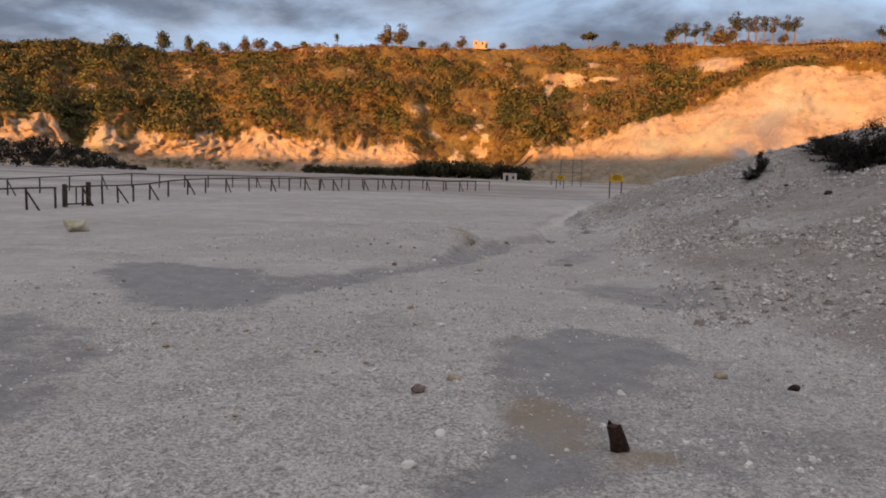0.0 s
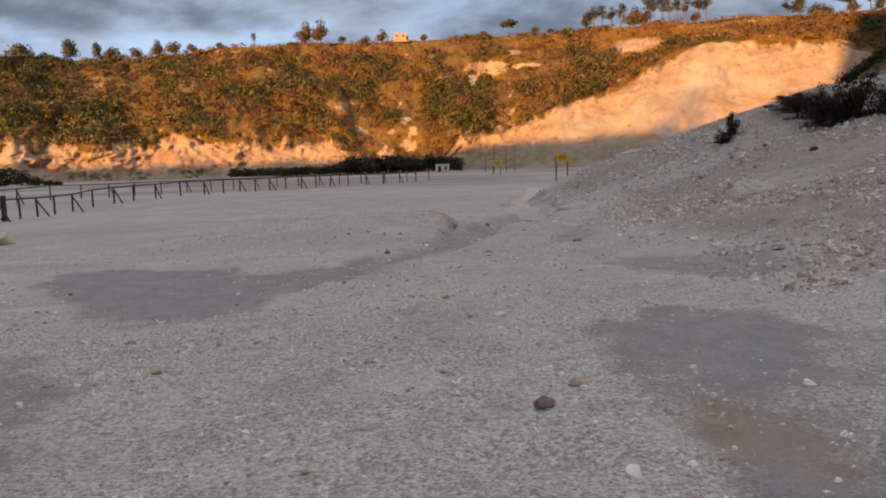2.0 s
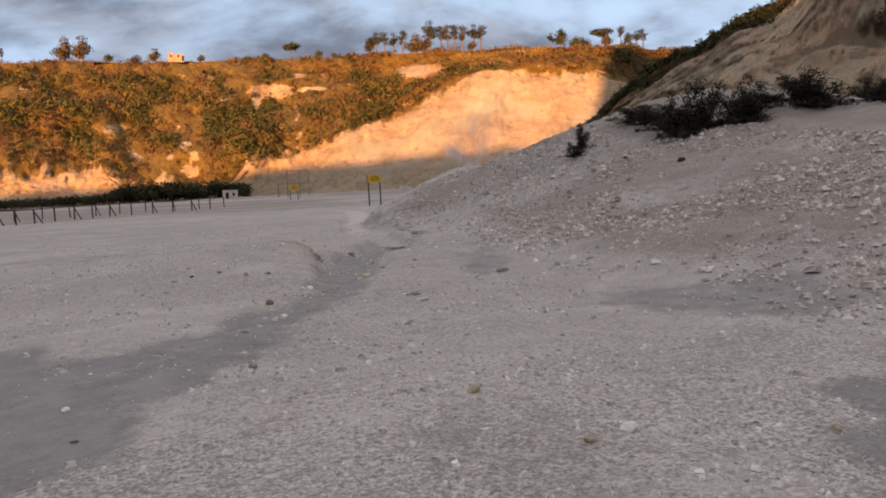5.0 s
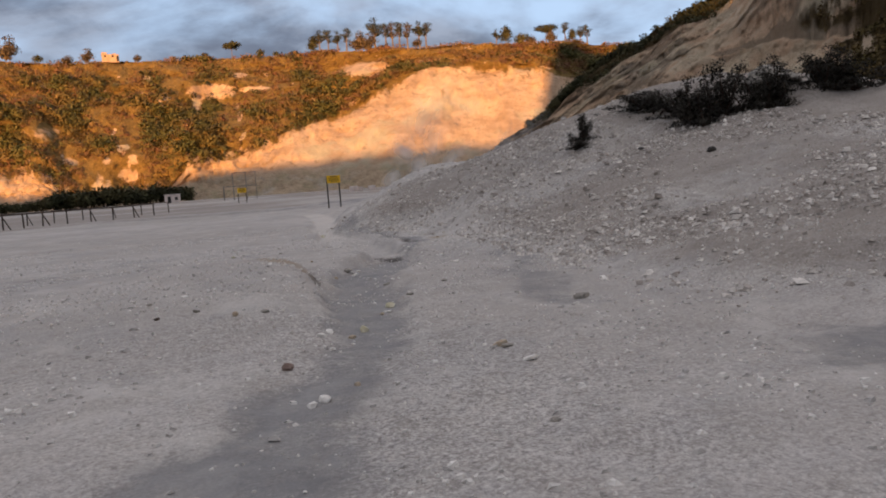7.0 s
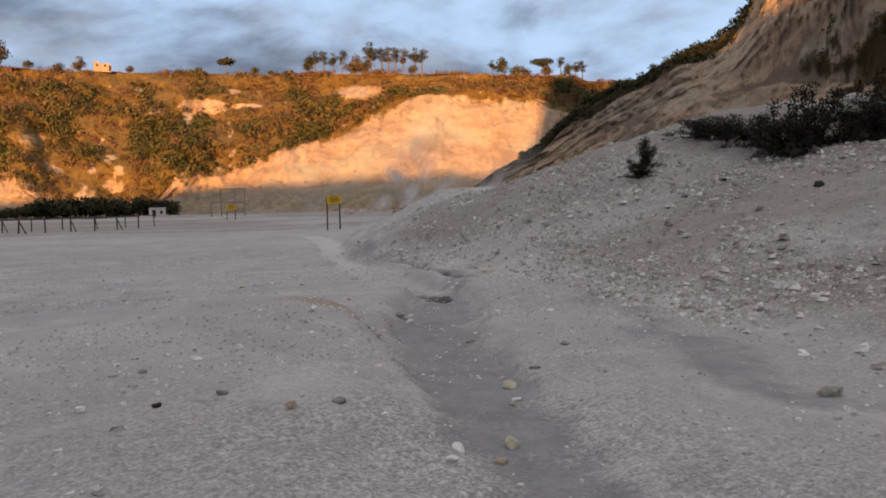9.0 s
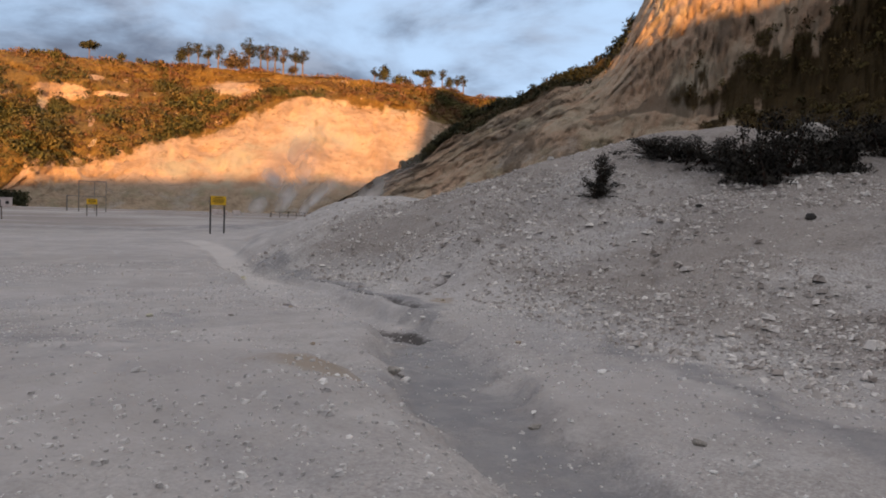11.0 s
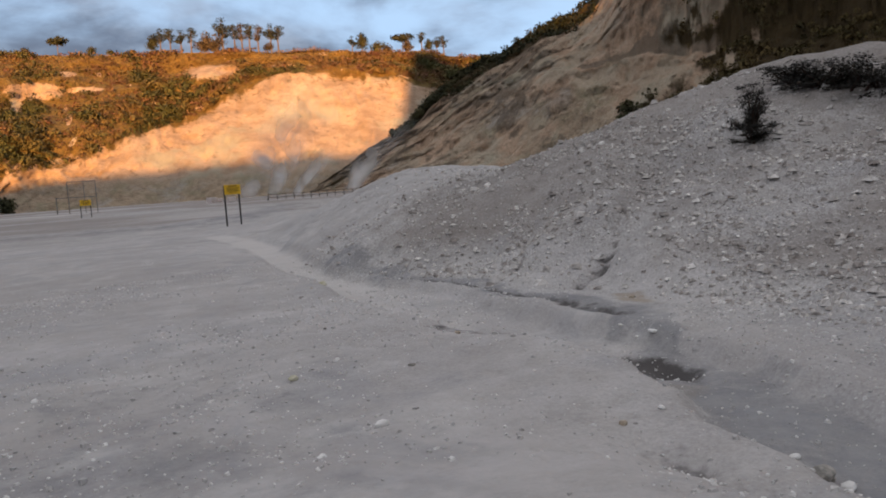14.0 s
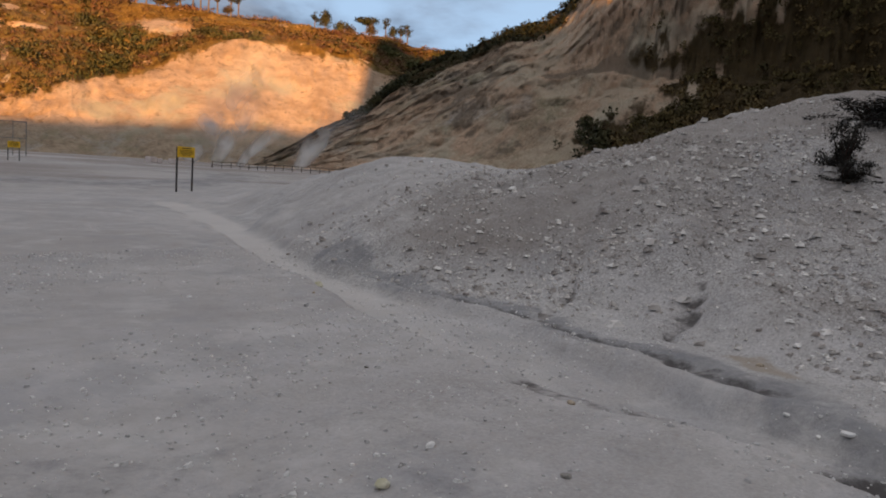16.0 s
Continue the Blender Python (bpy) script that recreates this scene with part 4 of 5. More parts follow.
def tree_mesh(name, seed, height, width, kind, leafmat):
    """A tree: tapered trunk with limbs, and a crown of leaf sprays. kind: tall, umbrella, round or bush."""
    r = np.random.default_rng(seed)
    root = new(name)
    bm = bmesh.new()
    low = {"tall": 0.34, "umbrella": 0.5, "round": 0.12, "bush": 0.08}[kind]
    bend = Vector((r.normal(0, 0.03), r.normal(0, 0.03), 0)) * height
    top = Vector((0, 0, height * 0.8)) + bend
    mid = Vector((0, 0, height * low)) + bend * 0.3
    r0 = 0.028 * height
    tube(bm, (0, 0, -0.6), mid, r0, r0 * 0.7)
    tube(bm, mid, top, r0 * 0.7, r0 * 0.25)
    c, rad = [], []
    limbs = {"tall": 6, "umbrella": 8, "round": 9, "bush": 7}[kind]
    for n in range(limbs):
        a = n * 2.4 + r.uniform(-0.4, 0.4)
        f = r.uniform(0.0, 0.9)
        start = mid.lerp(top, f * 0.8)
        reach = width * 0.5 * {"tall": 0.75, "umbrella": 0.85, "round": 0.8 * (1 - 0.5 * f), "bush": 0.75 * (1 - 0.4 * f)}[kind] * r.uniform(0.7, 1.0)
        lift = {"tall": 0.14, "umbrella": 0.16, "round": 0.12, "bush": 0.2}[kind] * height
        end = Vector((start.x + reach * math.cos(a), start.y + reach * math.sin(a), start.z + lift * r.uniform(0.5, 1.2)))
        if kind == "umbrella":
            end.z = height * r.uniform(0.80, 0.9)
        tube(bm, start, end, r0 * 0.35, r0 * 0.12, 5)
        c.append(end)
        rad.append(width * r.uniform(0.30, 0.42))
        c.append(start.lerp(end, 0.55))
        rad.append(width * r.uniform(0.24, 0.34))
    if kind in ("tall", "round"):
        for f in (0.25, 0.45, 0.65, 0.85):
            c.append(mid.lerp(top, f) + Vector((r.normal(0, 0.08) * width, r.normal(0, 0.08) * width, -0.1 * width)))
            rad.append(width * r.uniform(0.3, 0.42) * (1.0 if kind == "round" else 0.8))
    c.append(top)
    rad.append(width * 0.36)
    part("trunk", bm, M_BARK, root)
    cloud = leaf_cloud(r, np.array([tuple(v) for v in c]) - np.array([0, 0, 0.3 * width * 0.2]), np.array(rad), 84, 0.30, 0.55 if kind == "umbrella" else 0.9)
    crown = new("crown", leaf_mesh("crown", cloud, leafmat))
    crown.parent = root
    return root


TREES = {
    "tall": [tree_mesh("tree", 31, 10, 4.2, "tall", M_TREE), tree_mesh("tree", 32, 10, 3.4, "tall", M_TREE), tree_mesh("tree", 37, 10, 3.8, "tall", M_RUSSET)],
    "umbrella": [tree_mesh("umbrella_pine", 33, 8, 9, "umbrella", M_TREE)],
    "round": [tree_mesh("tree", 34, 8, 8, "round", M_TREE), tree_mesh("tree", 38, 8, 8, "round", M_RUSSET)],
    "bush": [tree_mesh("rim_bush", 35, 4, 6, "bush", M_SHRUB), tree_mesh("rim_bush", 36, 4, 6, "bush", M_RUSSET)],
}
TREE_LABEL = {"tall": ("slender tall tree with a high thin crown on the rim", "tree"), "umbrella": ("umbrella pine with a flat spreading crown", "tree"),
              "round": ("broad round-crowned tree on the crater rim", "tree"), "bush": ("low dense bush growing on the crater rim", "bush")}
_used = set()


def plant(kind, variant, az, size, wide=1.0, back=0.01, at=None):
    place = (at or wall_at)(np.array([float(az)]), np.array([2.0 + back]))[0]
    src = TREES[kind][variant]
    base = {"tall": 10, "umbrella": 8, "round": 8, "bush": 4}[kind]
    k = size / base * (1.2 if kind == "tall" else 1.0)
    m = pose(place[0], place[1], place[2] - 0.25, 0, 0, (az * 71) % 360) @ Matrix.Diagonal((k * wide * (1.15 if kind == "tall" else 1.0), k * wide * (1.15 if kind == "tall" else 1.0), k, 1))
    if (kind, variant) not in _used:
        _used.add((kind, variant))
        src.matrix_basis = m
        ob = src
    else:
        scale = src.scale.copy()
        src.scale = (1, 1, 1)
        ob = copy_thing(src, m)
        src.scale = scale
    return tagged(ob, TREE_LABEL[kind][0], TREE_LABEL[kind][1], "rim trees")


for _row in (("bush", 0, -26.6, 3.0), ("bush", 0, -23.7, 5.5, 1.1), ("bush", 1, -22.2, 3.0), ("round", 0, -20.7, 8.4, 0.7), ("round", 0, -19.0, 6.4, 0.6), ("bush", 0, -18.0, 4.0), ("bush", 1, -16.4, 3.6), ("round", 1, -15.0, 6.2, 0.9), ("bush", 1, -13.9, 4.4),
             ("bush", 1, -12.6, 3.0), ("tall", 1, -8.1, 5.5, 0.9), ("bush", 0, -10.6, 2.2), ("round", 1, -4.4, 8.6, 0.8), ("round", 1, -3.2, 9.0, 0.85), ("bush", 0, -1.6, 2.6), ("bush", 1, 0.2, 3.0), ("round", 1, 1.5, 5.6, 0.9), ("bush", 1, 4.7, 2.4), ("bush", 1, 9.3, 2.6),
             ("umbrella", 0, 11.2, 6.6, 1.0), ("bush", 0, 13.2, 3.0, 0.8), ("bush", 0, 14.4, 2.2), ("bush", 0, 15.8, 2.0), ("round", 0, 17.1, 6.8, 0.62), ("tall", 0, 17.6, 8.6), ("tall", 1, 18.25, 8.8), ("tall", 0, 18.95, 8.2), ("tall", 1, 19.6, 9.0),
             ("round", 1, 20.5, 7.6, 1.0), ("round", 1, 21.3, 7.2, 1.0), ("tall", 0, 21.75, 11.8), ("tall", 1, 22.6, 9.6), ("tall", 2, 23.1, 10.0), ("tall", 1, 23.6, 9.8), ("tall", 2, 24.2, 9.6), ("tall", 0, 25.1, 9.8), ("tall", 1, 25.6, 9.4), ("bush", 1, 24.9, 3.0),
             ("tall", 0, 30.9, 6.4), ("round", 0, 31.6, 7.2, 0.75), ("bush", 0, 32.7, 4.2), ("bush", 1, 33.4, 3.6), ("umbrella", 0, 34.6, 7.4, 0.95), ("round", 1, 34.9, 5.6, 0.9), ("tall", 1, 36.0, 7.6), ("round", 0, 36.5, 5.0, 0.8), ("tall", 0, 37.1, 6.8), ("tall", 1, 37.6, 8.2)):
    plant(*_row)

# ---- buildings on the rim and on the floor ----


def house(name, label, at, turn, w, d, h, roof_h, wallmat, roofmat, openings, flat_top=False):
    root = new(name)
    root.matrix_basis = pose(*at, 0, 0, turn)
    bm = bmesh.new()
    box(bm, (-w / 2, -d / 2, -0.5), (w / 2, d / 2, h), 0.03)
    if flat_top:
        box(bm, (-w / 2, -d / 2, h - 0.02), (-w * 0.18, d / 2, h + 0.9), 0.03)
        box(bm, (w * 0.12, -d * 0.4, h - 0.02), (w * 0.34, d * 0.4, h + 0.55), 0.03)
    part("wall", bm, wallmat, root)
    bm = bmesh.new()
    if roof_h:
        o = 0.3
        for y in (-d / 2 - o, d / 2 + o):
            bm.verts.new((-w / 2 - o, y, h)), bm.verts.new((w / 2 + o, y, h)), bm.verts.new((0, y, h + roof_h))
        bm.verts.ensure_lookup_table()
        v = bm.verts
        for f in ((0, 1, 2), (5, 4, 3), (0, 2, 5, 3), (2, 1, 4, 5), (1, 0, 3, 4)):
            bm.faces.new([v[i] for i in f])
    else:
        box(bm, (-w / 2 - 0.12, -d / 2 - 0.12, h), (w / 2 + 0.12, d / 2 + 0.12, h + 0.14), 0.02)
    part("roof", bm, roofmat, root)
    for kind, x, z, ow, oh in openings:
        bm = bmesh.new()
        box(bm, (x - ow / 2, -d / 2 - 0.05, z), (x + ow / 2, -d / 2 + 0.06, z + oh), 0.01)
        part(kind, bm, M_DARK, root)
    return tagged(root, label, "house")


_w = wall_at(np.array([2.95]), np.array([2.0]))[0]
house("ruined_house", "sunlit flat-topped stone house on the crater rim", (_w[0], _w[1], _w[2] - 0.2), -3, 6.0, 5, 2.4, 0, M_PLASTER, M_PLASTER, (("window", -1.8, 1.4, 0.7, 0.9), ("window", 0.9, 1.4, 0.7, 0.9), ("door", 2.6, -0.1, 0.9, 2.0)), True)
house("white_hut", "small pinkish white hut on the crater floor", (17.3, 190.0, 0.45), -5, 3.4, 2.6, 1.9, 0, M_WHITE, M_WHITE, (("door", -0.7, 0.0, 0.7, 1.5), ("window", 0.8, 0.7, 0.6, 0.6)))
for _x, _y, _s in ((47.5, 152.0, 1.15), (49.2, 152.8, 0.85), (51.4, 152.4, 1.0)):
    _bm = bmesh.new()
    box(_bm, (-0.7 * _s, -0.5 * _s, -0.1), (0.7 * _s, 0.5 * _s, 0.85 * _s), 0.09)
    _ob = part("white_block", _bm, M_WHITE)
    _ob.matrix_basis = pose(_x, _y, height(_x, _y), 0, 0, _x * 31)
    tagged(_ob, "white stone block standing by the fumarole", "block", "blocks by the fumarole")

# ---- fences ----


def along(pts, step):
    """Even places along a bent line, with the bearing of the line there."""
    out, left = [], 0.0
    for (ax, ay), (bx, by) in zip(pts, pts[1:]):
        length = math.hypot(bx - ax, by - ay)
        d = left
        while d < length:
            out.append((ax + (bx - ax) * d / length, ay + (by - ay) * d / length, math.degrees(math.atan2(by - ay, bx - ax))))
            d += step
        left = d - length
    return out


def bar_mesh(name, a, b, r, material, sides=6, lean=0.0):
    bm = bmesh.new()
    tube(bm, a, b, r, r * 0.9, sides)
    me = bpy.data.meshes.new(name)
    bm.to_mesh(me)
    bm.free()
    me.materials.append(material)
    return me


def fence(label, pts, step, high, r, strut_every, strut_side, material, gap=(), low_rail=False):
    places = along(pts, step)
    root = new("fence")
    x0, y0, _ = places[0]
    root.matrix_basis = pose(x0, y0, height(x0, y0))
    inv = root.matrix_basis.inverted()
    post = bar_mesh("post", (0, 0, -0.3), (0, 0, high), r, material)
    strut = bar_mesh("strut", (0, strut_side * high * 0.62, -0.1), (0, 0, high * 0.88), r * 0.8, material)
    tops = []
    r_ = random.Random(len(places))
    for n, (x, y, turn) in enumerate(places):
        z = height(x, y)
        m = pose(x, y, z, r_.uniform(-2, 2), r_.uniform(-2, 2), turn)
        tops.append(m @ Vector((0, 0, high - 0.03)))
        ob = new("post", post)
        ob.parent, ob.matrix_basis = root, inv @ m
        if n % strut_every == 0:
            ob = new("strut", strut)
            ob.parent, ob.matrix_basis = root, inv @ m
    for n in range(len(tops) - 1):
        if n in gap:
            continue
        for drop in ((0.0, 0.5 * high) if low_rail else (0.0,)):
            bm = bmesh.new()
            tube(bm, inv @ (tops[n] - Vector((0, 0, drop)) - (tops[n + 1] - tops[n]).normalized() * 0.08), inv @ (tops[n + 1] - Vector((0, 0, drop)) + (tops[n + 1] - tops[n]).normalized() * 0.08), r * 0.8, r * 0.75, 6)
            part("rail", bm, material, root)
    return tagged(root, label, "fence")


F_FRONT = [(-18.4, 30.5), (-18.1, 35.2), (-17.4, 39.1), (-17.5, 43.7), (-17.2, 47.2), (-15.4, 53.2), (-11.9, 57.7), (-8.6, 64.5), (-4.2, 71.0), (4.0, 77.0)]
fence("dark weathered wooden post and rail fence with struts", F_FRONT, 2.0, 1.0, 0.056, 2, -1, M_WOOD, gap=(3,))
F_BACK = [(-27.0, 38.0), (-24.0, 50.0), (-18.0, 62.0), (-10.5, 72.0), (-3.0, 79.0), (5.6, 82.0)]
fence("more distant dark wooden fence on leaning struts", F_BACK, 2.5, 1.0, 0.05, 3, -1, M_WOOD)
F_FUM = [(50, 133.5), (62, 133), (74, 126), (86, 116), (98, 106)]
fence("low dark railing round the fumarole", F_FUM, 1.5, 1.0, 0.06, 50, 1, M_WOOD, low_rail=True)

# gate in the front fence
_gx, _gy = -17.55, 37.9
gate = new("gate")
gate.matrix_basis = pose(_gx, _gy, height(_gx, _gy), 0, 0, 78)
for _x in (-0.85, 0.85):
    _bm = bmesh.new()
    box(_bm, (_x - 0.09, -0.09, -0.3), (_x + 0.09, 0.09, 1.1 if _x < 0 else 1.2), 0.015)
    part("gate_post", _bm, M_WOOD, gate)
for _z in (0.14, 0.98):
    _bm = bmesh.new()
    tube(_bm, (-0.76, 0, _z), (0.76, 0, _z), 0.04, 0.04)
    part("rail", _bm, M_WOOD, gate)
for _x in (-0.05,):
    _bm = bmesh.new()
    tube(_bm, (_x, 0.0, 0.14), (_x, 0.0, 0.98), 0.035, 0.035)
    part("stile", _bm, M_WOOD, gate)
tagged(gate, "low dark wooden gate set in the fence", "gate")


# ---- warning signs ----
def sign(label, left, right, board_z, board_h):
    (ax, ay), (bx, by) = left, right
    za, zb = height(ax, ay), height(bx, by)
    root = new("warning_sign")
    root.matrix_basis = pose((ax + bx) / 2, (ay + by) / 2, min(za, zb), 0, 0, math.degrees(math.atan2(by - ay, bx - ax)))
    half = math.hypot(bx - ax, by - ay) / 2
    z0 = min(za, zb)
    for x, z in ((-half, za), (half, zb)):
        bm = bmesh.new()
        tube(bm, (x * 0.92, 0.03, z - z0 - 0.3), (x * 0.92, 0.03, board_z + board_h * 0.9), 0.045, 0.045, 8)
        part("post", bm, M_STEEL, root)
    bm = bmesh.new()
    box(bm, (-half * 1.02, -0.05, board_z), (half * 1.02, -0.018, board_z + board_h), 0.008)
    board = part("board", bm, M_YELLOW, root, "bright yellow board with dark print")
    for n, (w, z, h) in enumerate(((0.55, 0.80, 0.10), (0.8, 0.62, 0.06), (0.72, 0.48, 0.06), (0.8, 0.34, 0.06), (0.5, 0.2, 0.06))):
        bm = bmesh.new()
        box(bm, (-half * w, -0.055, board_z + board_h * z), (half * w, -0.049, board_z + board_h * (z + h)))
        part("print", bm, M_INK, board)
    return tagged(root, label, "sign", "warning signs")


sign("yellow warning sign on two dark steel posts", (12.85, 57.1), (13.95, 57.75), 1.62, 0.50)
sign("yellow warning sign on two posts farther off", (16.4, 107.0), (17.5, 107.0), 1.30, 0.62)

# open steel frame
frame_rig = new("steel_frame")
frame_rig.matrix_basis = pose(24.6, 148.0, height(24.6, 148.0), 0, 0, -12)


def rig_bar(name, a, b, r=0.05):
    bm = bmesh.new()
    tube(bm, a, b, r, r, 6)
    part(name, bm, M_PIPE, frame_rig)


for _x in (-2.9, -1.2, 1.1, 2.8):
    for _y in (-1.0, 1.0):
        rig_bar("post", (_x, _y, -0.3), (_x, _y, 2.6 if _x < -2 else 5.0))
for _z in (2.5, 4.9):
    for _y in (-1.0, 1.0):
        rig_bar("rail", (-2.9 if _z < 3 else -1.2, _y, _z), (2.8, _y, _z))
for _x in (-2.9, -1.2, 1.1, 2.8):
    rig_bar("cross_bar", (_x, -1.0, 2.5), (_x, 1.0, 2.5))
tagged(frame_rig, "open dark steel pipe frame on the crater floor", "frame")

# ---- stump, rocks and stones ----


def rock_mesh(name, seed, material, sx, sy, sz, rough=0.28, sub=2):
    r = random.Random(seed)
    bm = bmesh.new()
    bmesh.ops.create_icosphere(bm, subdivisions=sub, radius=1.0)
    off = Vector((r.uniform(-50, 50), r.uniform(-50, 50), r.uniform(-50, 50)))
    cuts = [(Vector((r.gauss(0, 1), r.gauss(0, 1), r.gauss(0, 1))).normalized(), r.uniform(0.5, 0.85)) for _ in range(5)]
    for v in bm.verts:
        c = v.co * (1 + rough * noise.noise(v.co * 1.3 + off) + 0.4 * rough * noise.noise(v.co * 3.4 + off))
        for n, k in cuts:
            d = c.dot(n)
            if d > k:
                c = c - n * (d - k) * 0.85
        v.co = Vector((c.x * sx, c.y * sy, c.z * sz))
    me = bpy.data.meshes.new(name)
    bm.to_mesh(me)
    bm.free()
    me.materials.append(material)
    return me


def rock(name, label, x, y, sx, sy, sz, material, seed, sink=0.35, turn=0, sub=2):
    ob = new(name, rock_mesh(name, seed, material, sx, sy, sz, 0.28, sub))
    ob.matrix_basis = pose(x, y, height(x, y) + sz * (1 - 2 * sink), 0, 0, turn)
    return tagged(ob, label, "rock")


rock("yellow_boulder", "pale yellow sulphur-stained boulder on the floor", -8.85, 19.8, 0.30, 0.24, 0.22, M_YELROCK, 3, 0.25, 20, 3)
rock("red_rock", "rounded reddish rock lying in pale gravel", 0.22, 6.88, 0.062, 0.05, 0.04, M_REDROCK, 4, 0.2, 0, 3)
rock("tan_rock", "flat tan rock beside the damp patch", 0.52, 7.22, 0.085, 0.05, 0.035, M_TANROCK, 5, 0.25, 10)
rock("tan_rock", "tan rock half sunk in grey gravel", 3.0, 7.7, 0.07, 0.06, 0.05, M_TANROCK, 6, 0.25)
rock("dark_lump", "small black cinder on pale ground", 3.55, 7.4, 0.06, 0.05, 0.035, M_RUST, 7, 0.2)
# Black lump added in place of the shade inside a flat hollow.
rock("dark_lump", "flat black lump standing in for a shaded hollow in the slope", 11.45, 22.5, 0.15, 0.10, 0.07, M_DARK, 8, 0.35)
rock("pale_outcrop", "pale tuff outcrop behind the dark bushes", 16.9, 25.4, 1.5, 0.7, 0.5, M_ROCK, 12, 0.45, 30, 4)
rock("dark_lump", "dark clod of scorched earth on the slope", 11.2, 24.6, 0.10, 0.08, 0.05, M_DARK, 9, 0.35)

rock("tan_rock", "flat tan rock lying on pale gravel", 1.1, 14.6, 0.075, 0.045, 0.03, M_TANROCK, 21, 0.25, 20, 3)
rock("red_rock", "reddish broken rock on the gravel", -0.5, 15.05, 0.055, 0.04, 0.04, M_REDROCK, 22, 0.25, 50, 3)
rock("grey_clod", "grey clod of earth beside the damp band", 3.0, 16.1, 0.09, 0.07, 0.06, M_ROCK, 23, 0.3, 0, 3)
rock("pale_rock", "pale angular rock in the damp stream bed", 0.6, 16.4, 0.05, 0.04, 0.045, M_YELROCK, 24, 0.25, 70, 3)
rock("pale_rock", "pale rounded rock on the smooth floor", 1.0, 25.6, 0.045, 0.038, 0.032, M_YELROCK, 25, 0.25, 10, 3)
rock("pale_rock", "pale rock lying in the sandy channel", 5.0, 32.5, 0.09, 0.07, 0.06, M_YELROCK, 26, 0.3, 40, 3)
rock("dark_lump", "dark brown cinder on the pale floor", -1.2, 17.6, 0.030, 0.025, 0.022, M_RUST, 27, 0.25, 0, 3)
rock("pale_rock", "pale rock beside the damp stream bed", 1.4, 17.7, 0.07, 0.055, 0.045, M_YELROCK, 28, 0.3, 25, 3)
rock("grey_rock", "flat grey rock lying in the stream bed", 2.2, 21.7, 0.10, 0.07, 0.04, M_ROCK, 29, 0.3, 15, 3)
rock("tan_rock", "tan rock lying on the trodden floor", -0.5, 17.1, 0.035, 0.03, 0.03, M_TANROCK, 30, 0.25, 80, 3)

SMALL = [(0.4, 5.9), (0.2, 5.3), (-1.1, 6.2), (-1.4, 9.2), (-4.0, 10.4), (-2.8, 9.1), (-2.3, 8.1), (-0.2, 7.5), (-0.3, 7.7), (-4.4, 12.1), (-2.2, 10.8), (-1.7, 8.8), (0.4, 9.4), (-0.8, 8.0), (-3.0, 8.0), (-2.3, 11.5),
         (-1.1, 11.9), (0.0, 10.4), (0.1, 9.3), (0.4, 12.8), (1.0, 14.0), (1.2, 8.9), (-0.2, 14.3), (1.1, 14.5), (1.1, 17.2), (2.2, 18.2), (-0.5, 14.1), (0.1, 16.2)]
SMALL2 = [(0.4, 16.2), (1.2, 17.3), (1.7, 17.8), (0.25, 16.4), (-0.8, 17.6), (-0.8, 18.6), (-1.2, 18.5), (2.1, 19.6), (2.5, 18.5), (-0.2, 17.1), (3.0, 16.2), (1.9, 22.8), (2.3, 22.8), (1.8, 21.1), (2.3, 21.6), (3.2, 20.9),
          (3.1, 21.0), (3.6, 20.3), (4.1, 21.9), (4.6, 24.6), (1.9, 25.1), (0.8, 23.9), (1.6, 25.9), (2.3, 21.7), (2.5, 22.0), (4.2, 22.1), (4.1, 31.2), (3.2, 26.1), (4.6, 24.8), (4.7, 25.1), (5.9, 25.9), (2.5, 27.8)]
_r = random.Random(5)
_stones = [rock_mesh("stone", 40 + n, (M_STONE, M_ROCK, M_TANROCK, M_STONE)[n % 4], 1.0, 0.8, 0.55, 0.3, 2) for n in range(8)]
for _x, _y in SMALL + SMALL2:
    _n = _r.randrange(8)
    _s = _r.uniform(0.028, 0.058)
    _ob = new("stone", _stones[_n])
    _ob.matrix_basis = pose(_x, _y, height(_x, _y) + _s * 0.2, _r.uniform(-15, 15), _r.uniform(-15, 15), _r.uniform(0, 360)) @ Matrix.Diagonal((_s, _s, _s, 1))
    tagged(_ob, ("pale flat stone lying on the gravel", "grey angular stone lying on the soil", "tan weathered stone lying on the soil", "pale flat stone lying on the gravel")[_n % 4], "stone", "loose stones")

# stump
_bm = bmesh.new()
_rings = []
for _k in range(6):
    _z, _w = -0.06 + _k * 0.05, 0.078 - 0.006 * _k
    _ring = []
    for _i in range(12):
        _t = 6.2832 * _i / 12
        _rr = _w * (1 + 0.16 * noise.noise(Vector((math.cos(_t) * 1.6, math.sin(_t) * 1.6, _k * 0.5))))
        _ring.append(_bm.verts.new((_rr * math.cos(_t) - 0.012 * _k, 0.7 * _rr * math.sin(_t), _z + (0.035 * noise.noise(Vector((math.cos(_t) * 3, math.sin(_t) * 3, 9))) if _k == 5 else 0))))
    _rings.append(_ring)
for _k in range(5):
    for _i in range(12):
        _bm.faces.new((_rings[_k][_i], _rings[_k][(_i + 1) % 12], _rings[_k + 1][(_i + 1) % 12], _rings[_k + 1][_i]))
_bm.faces.new(_rings[5])
stump = part("stump", _bm, M_RUST)
stump.matrix_basis = pose(1.62, 5.72, height(1.62, 5.72), 4, -6, 10)
tagged(stump, "short charred dark post stump stuck in gravel", "stump")


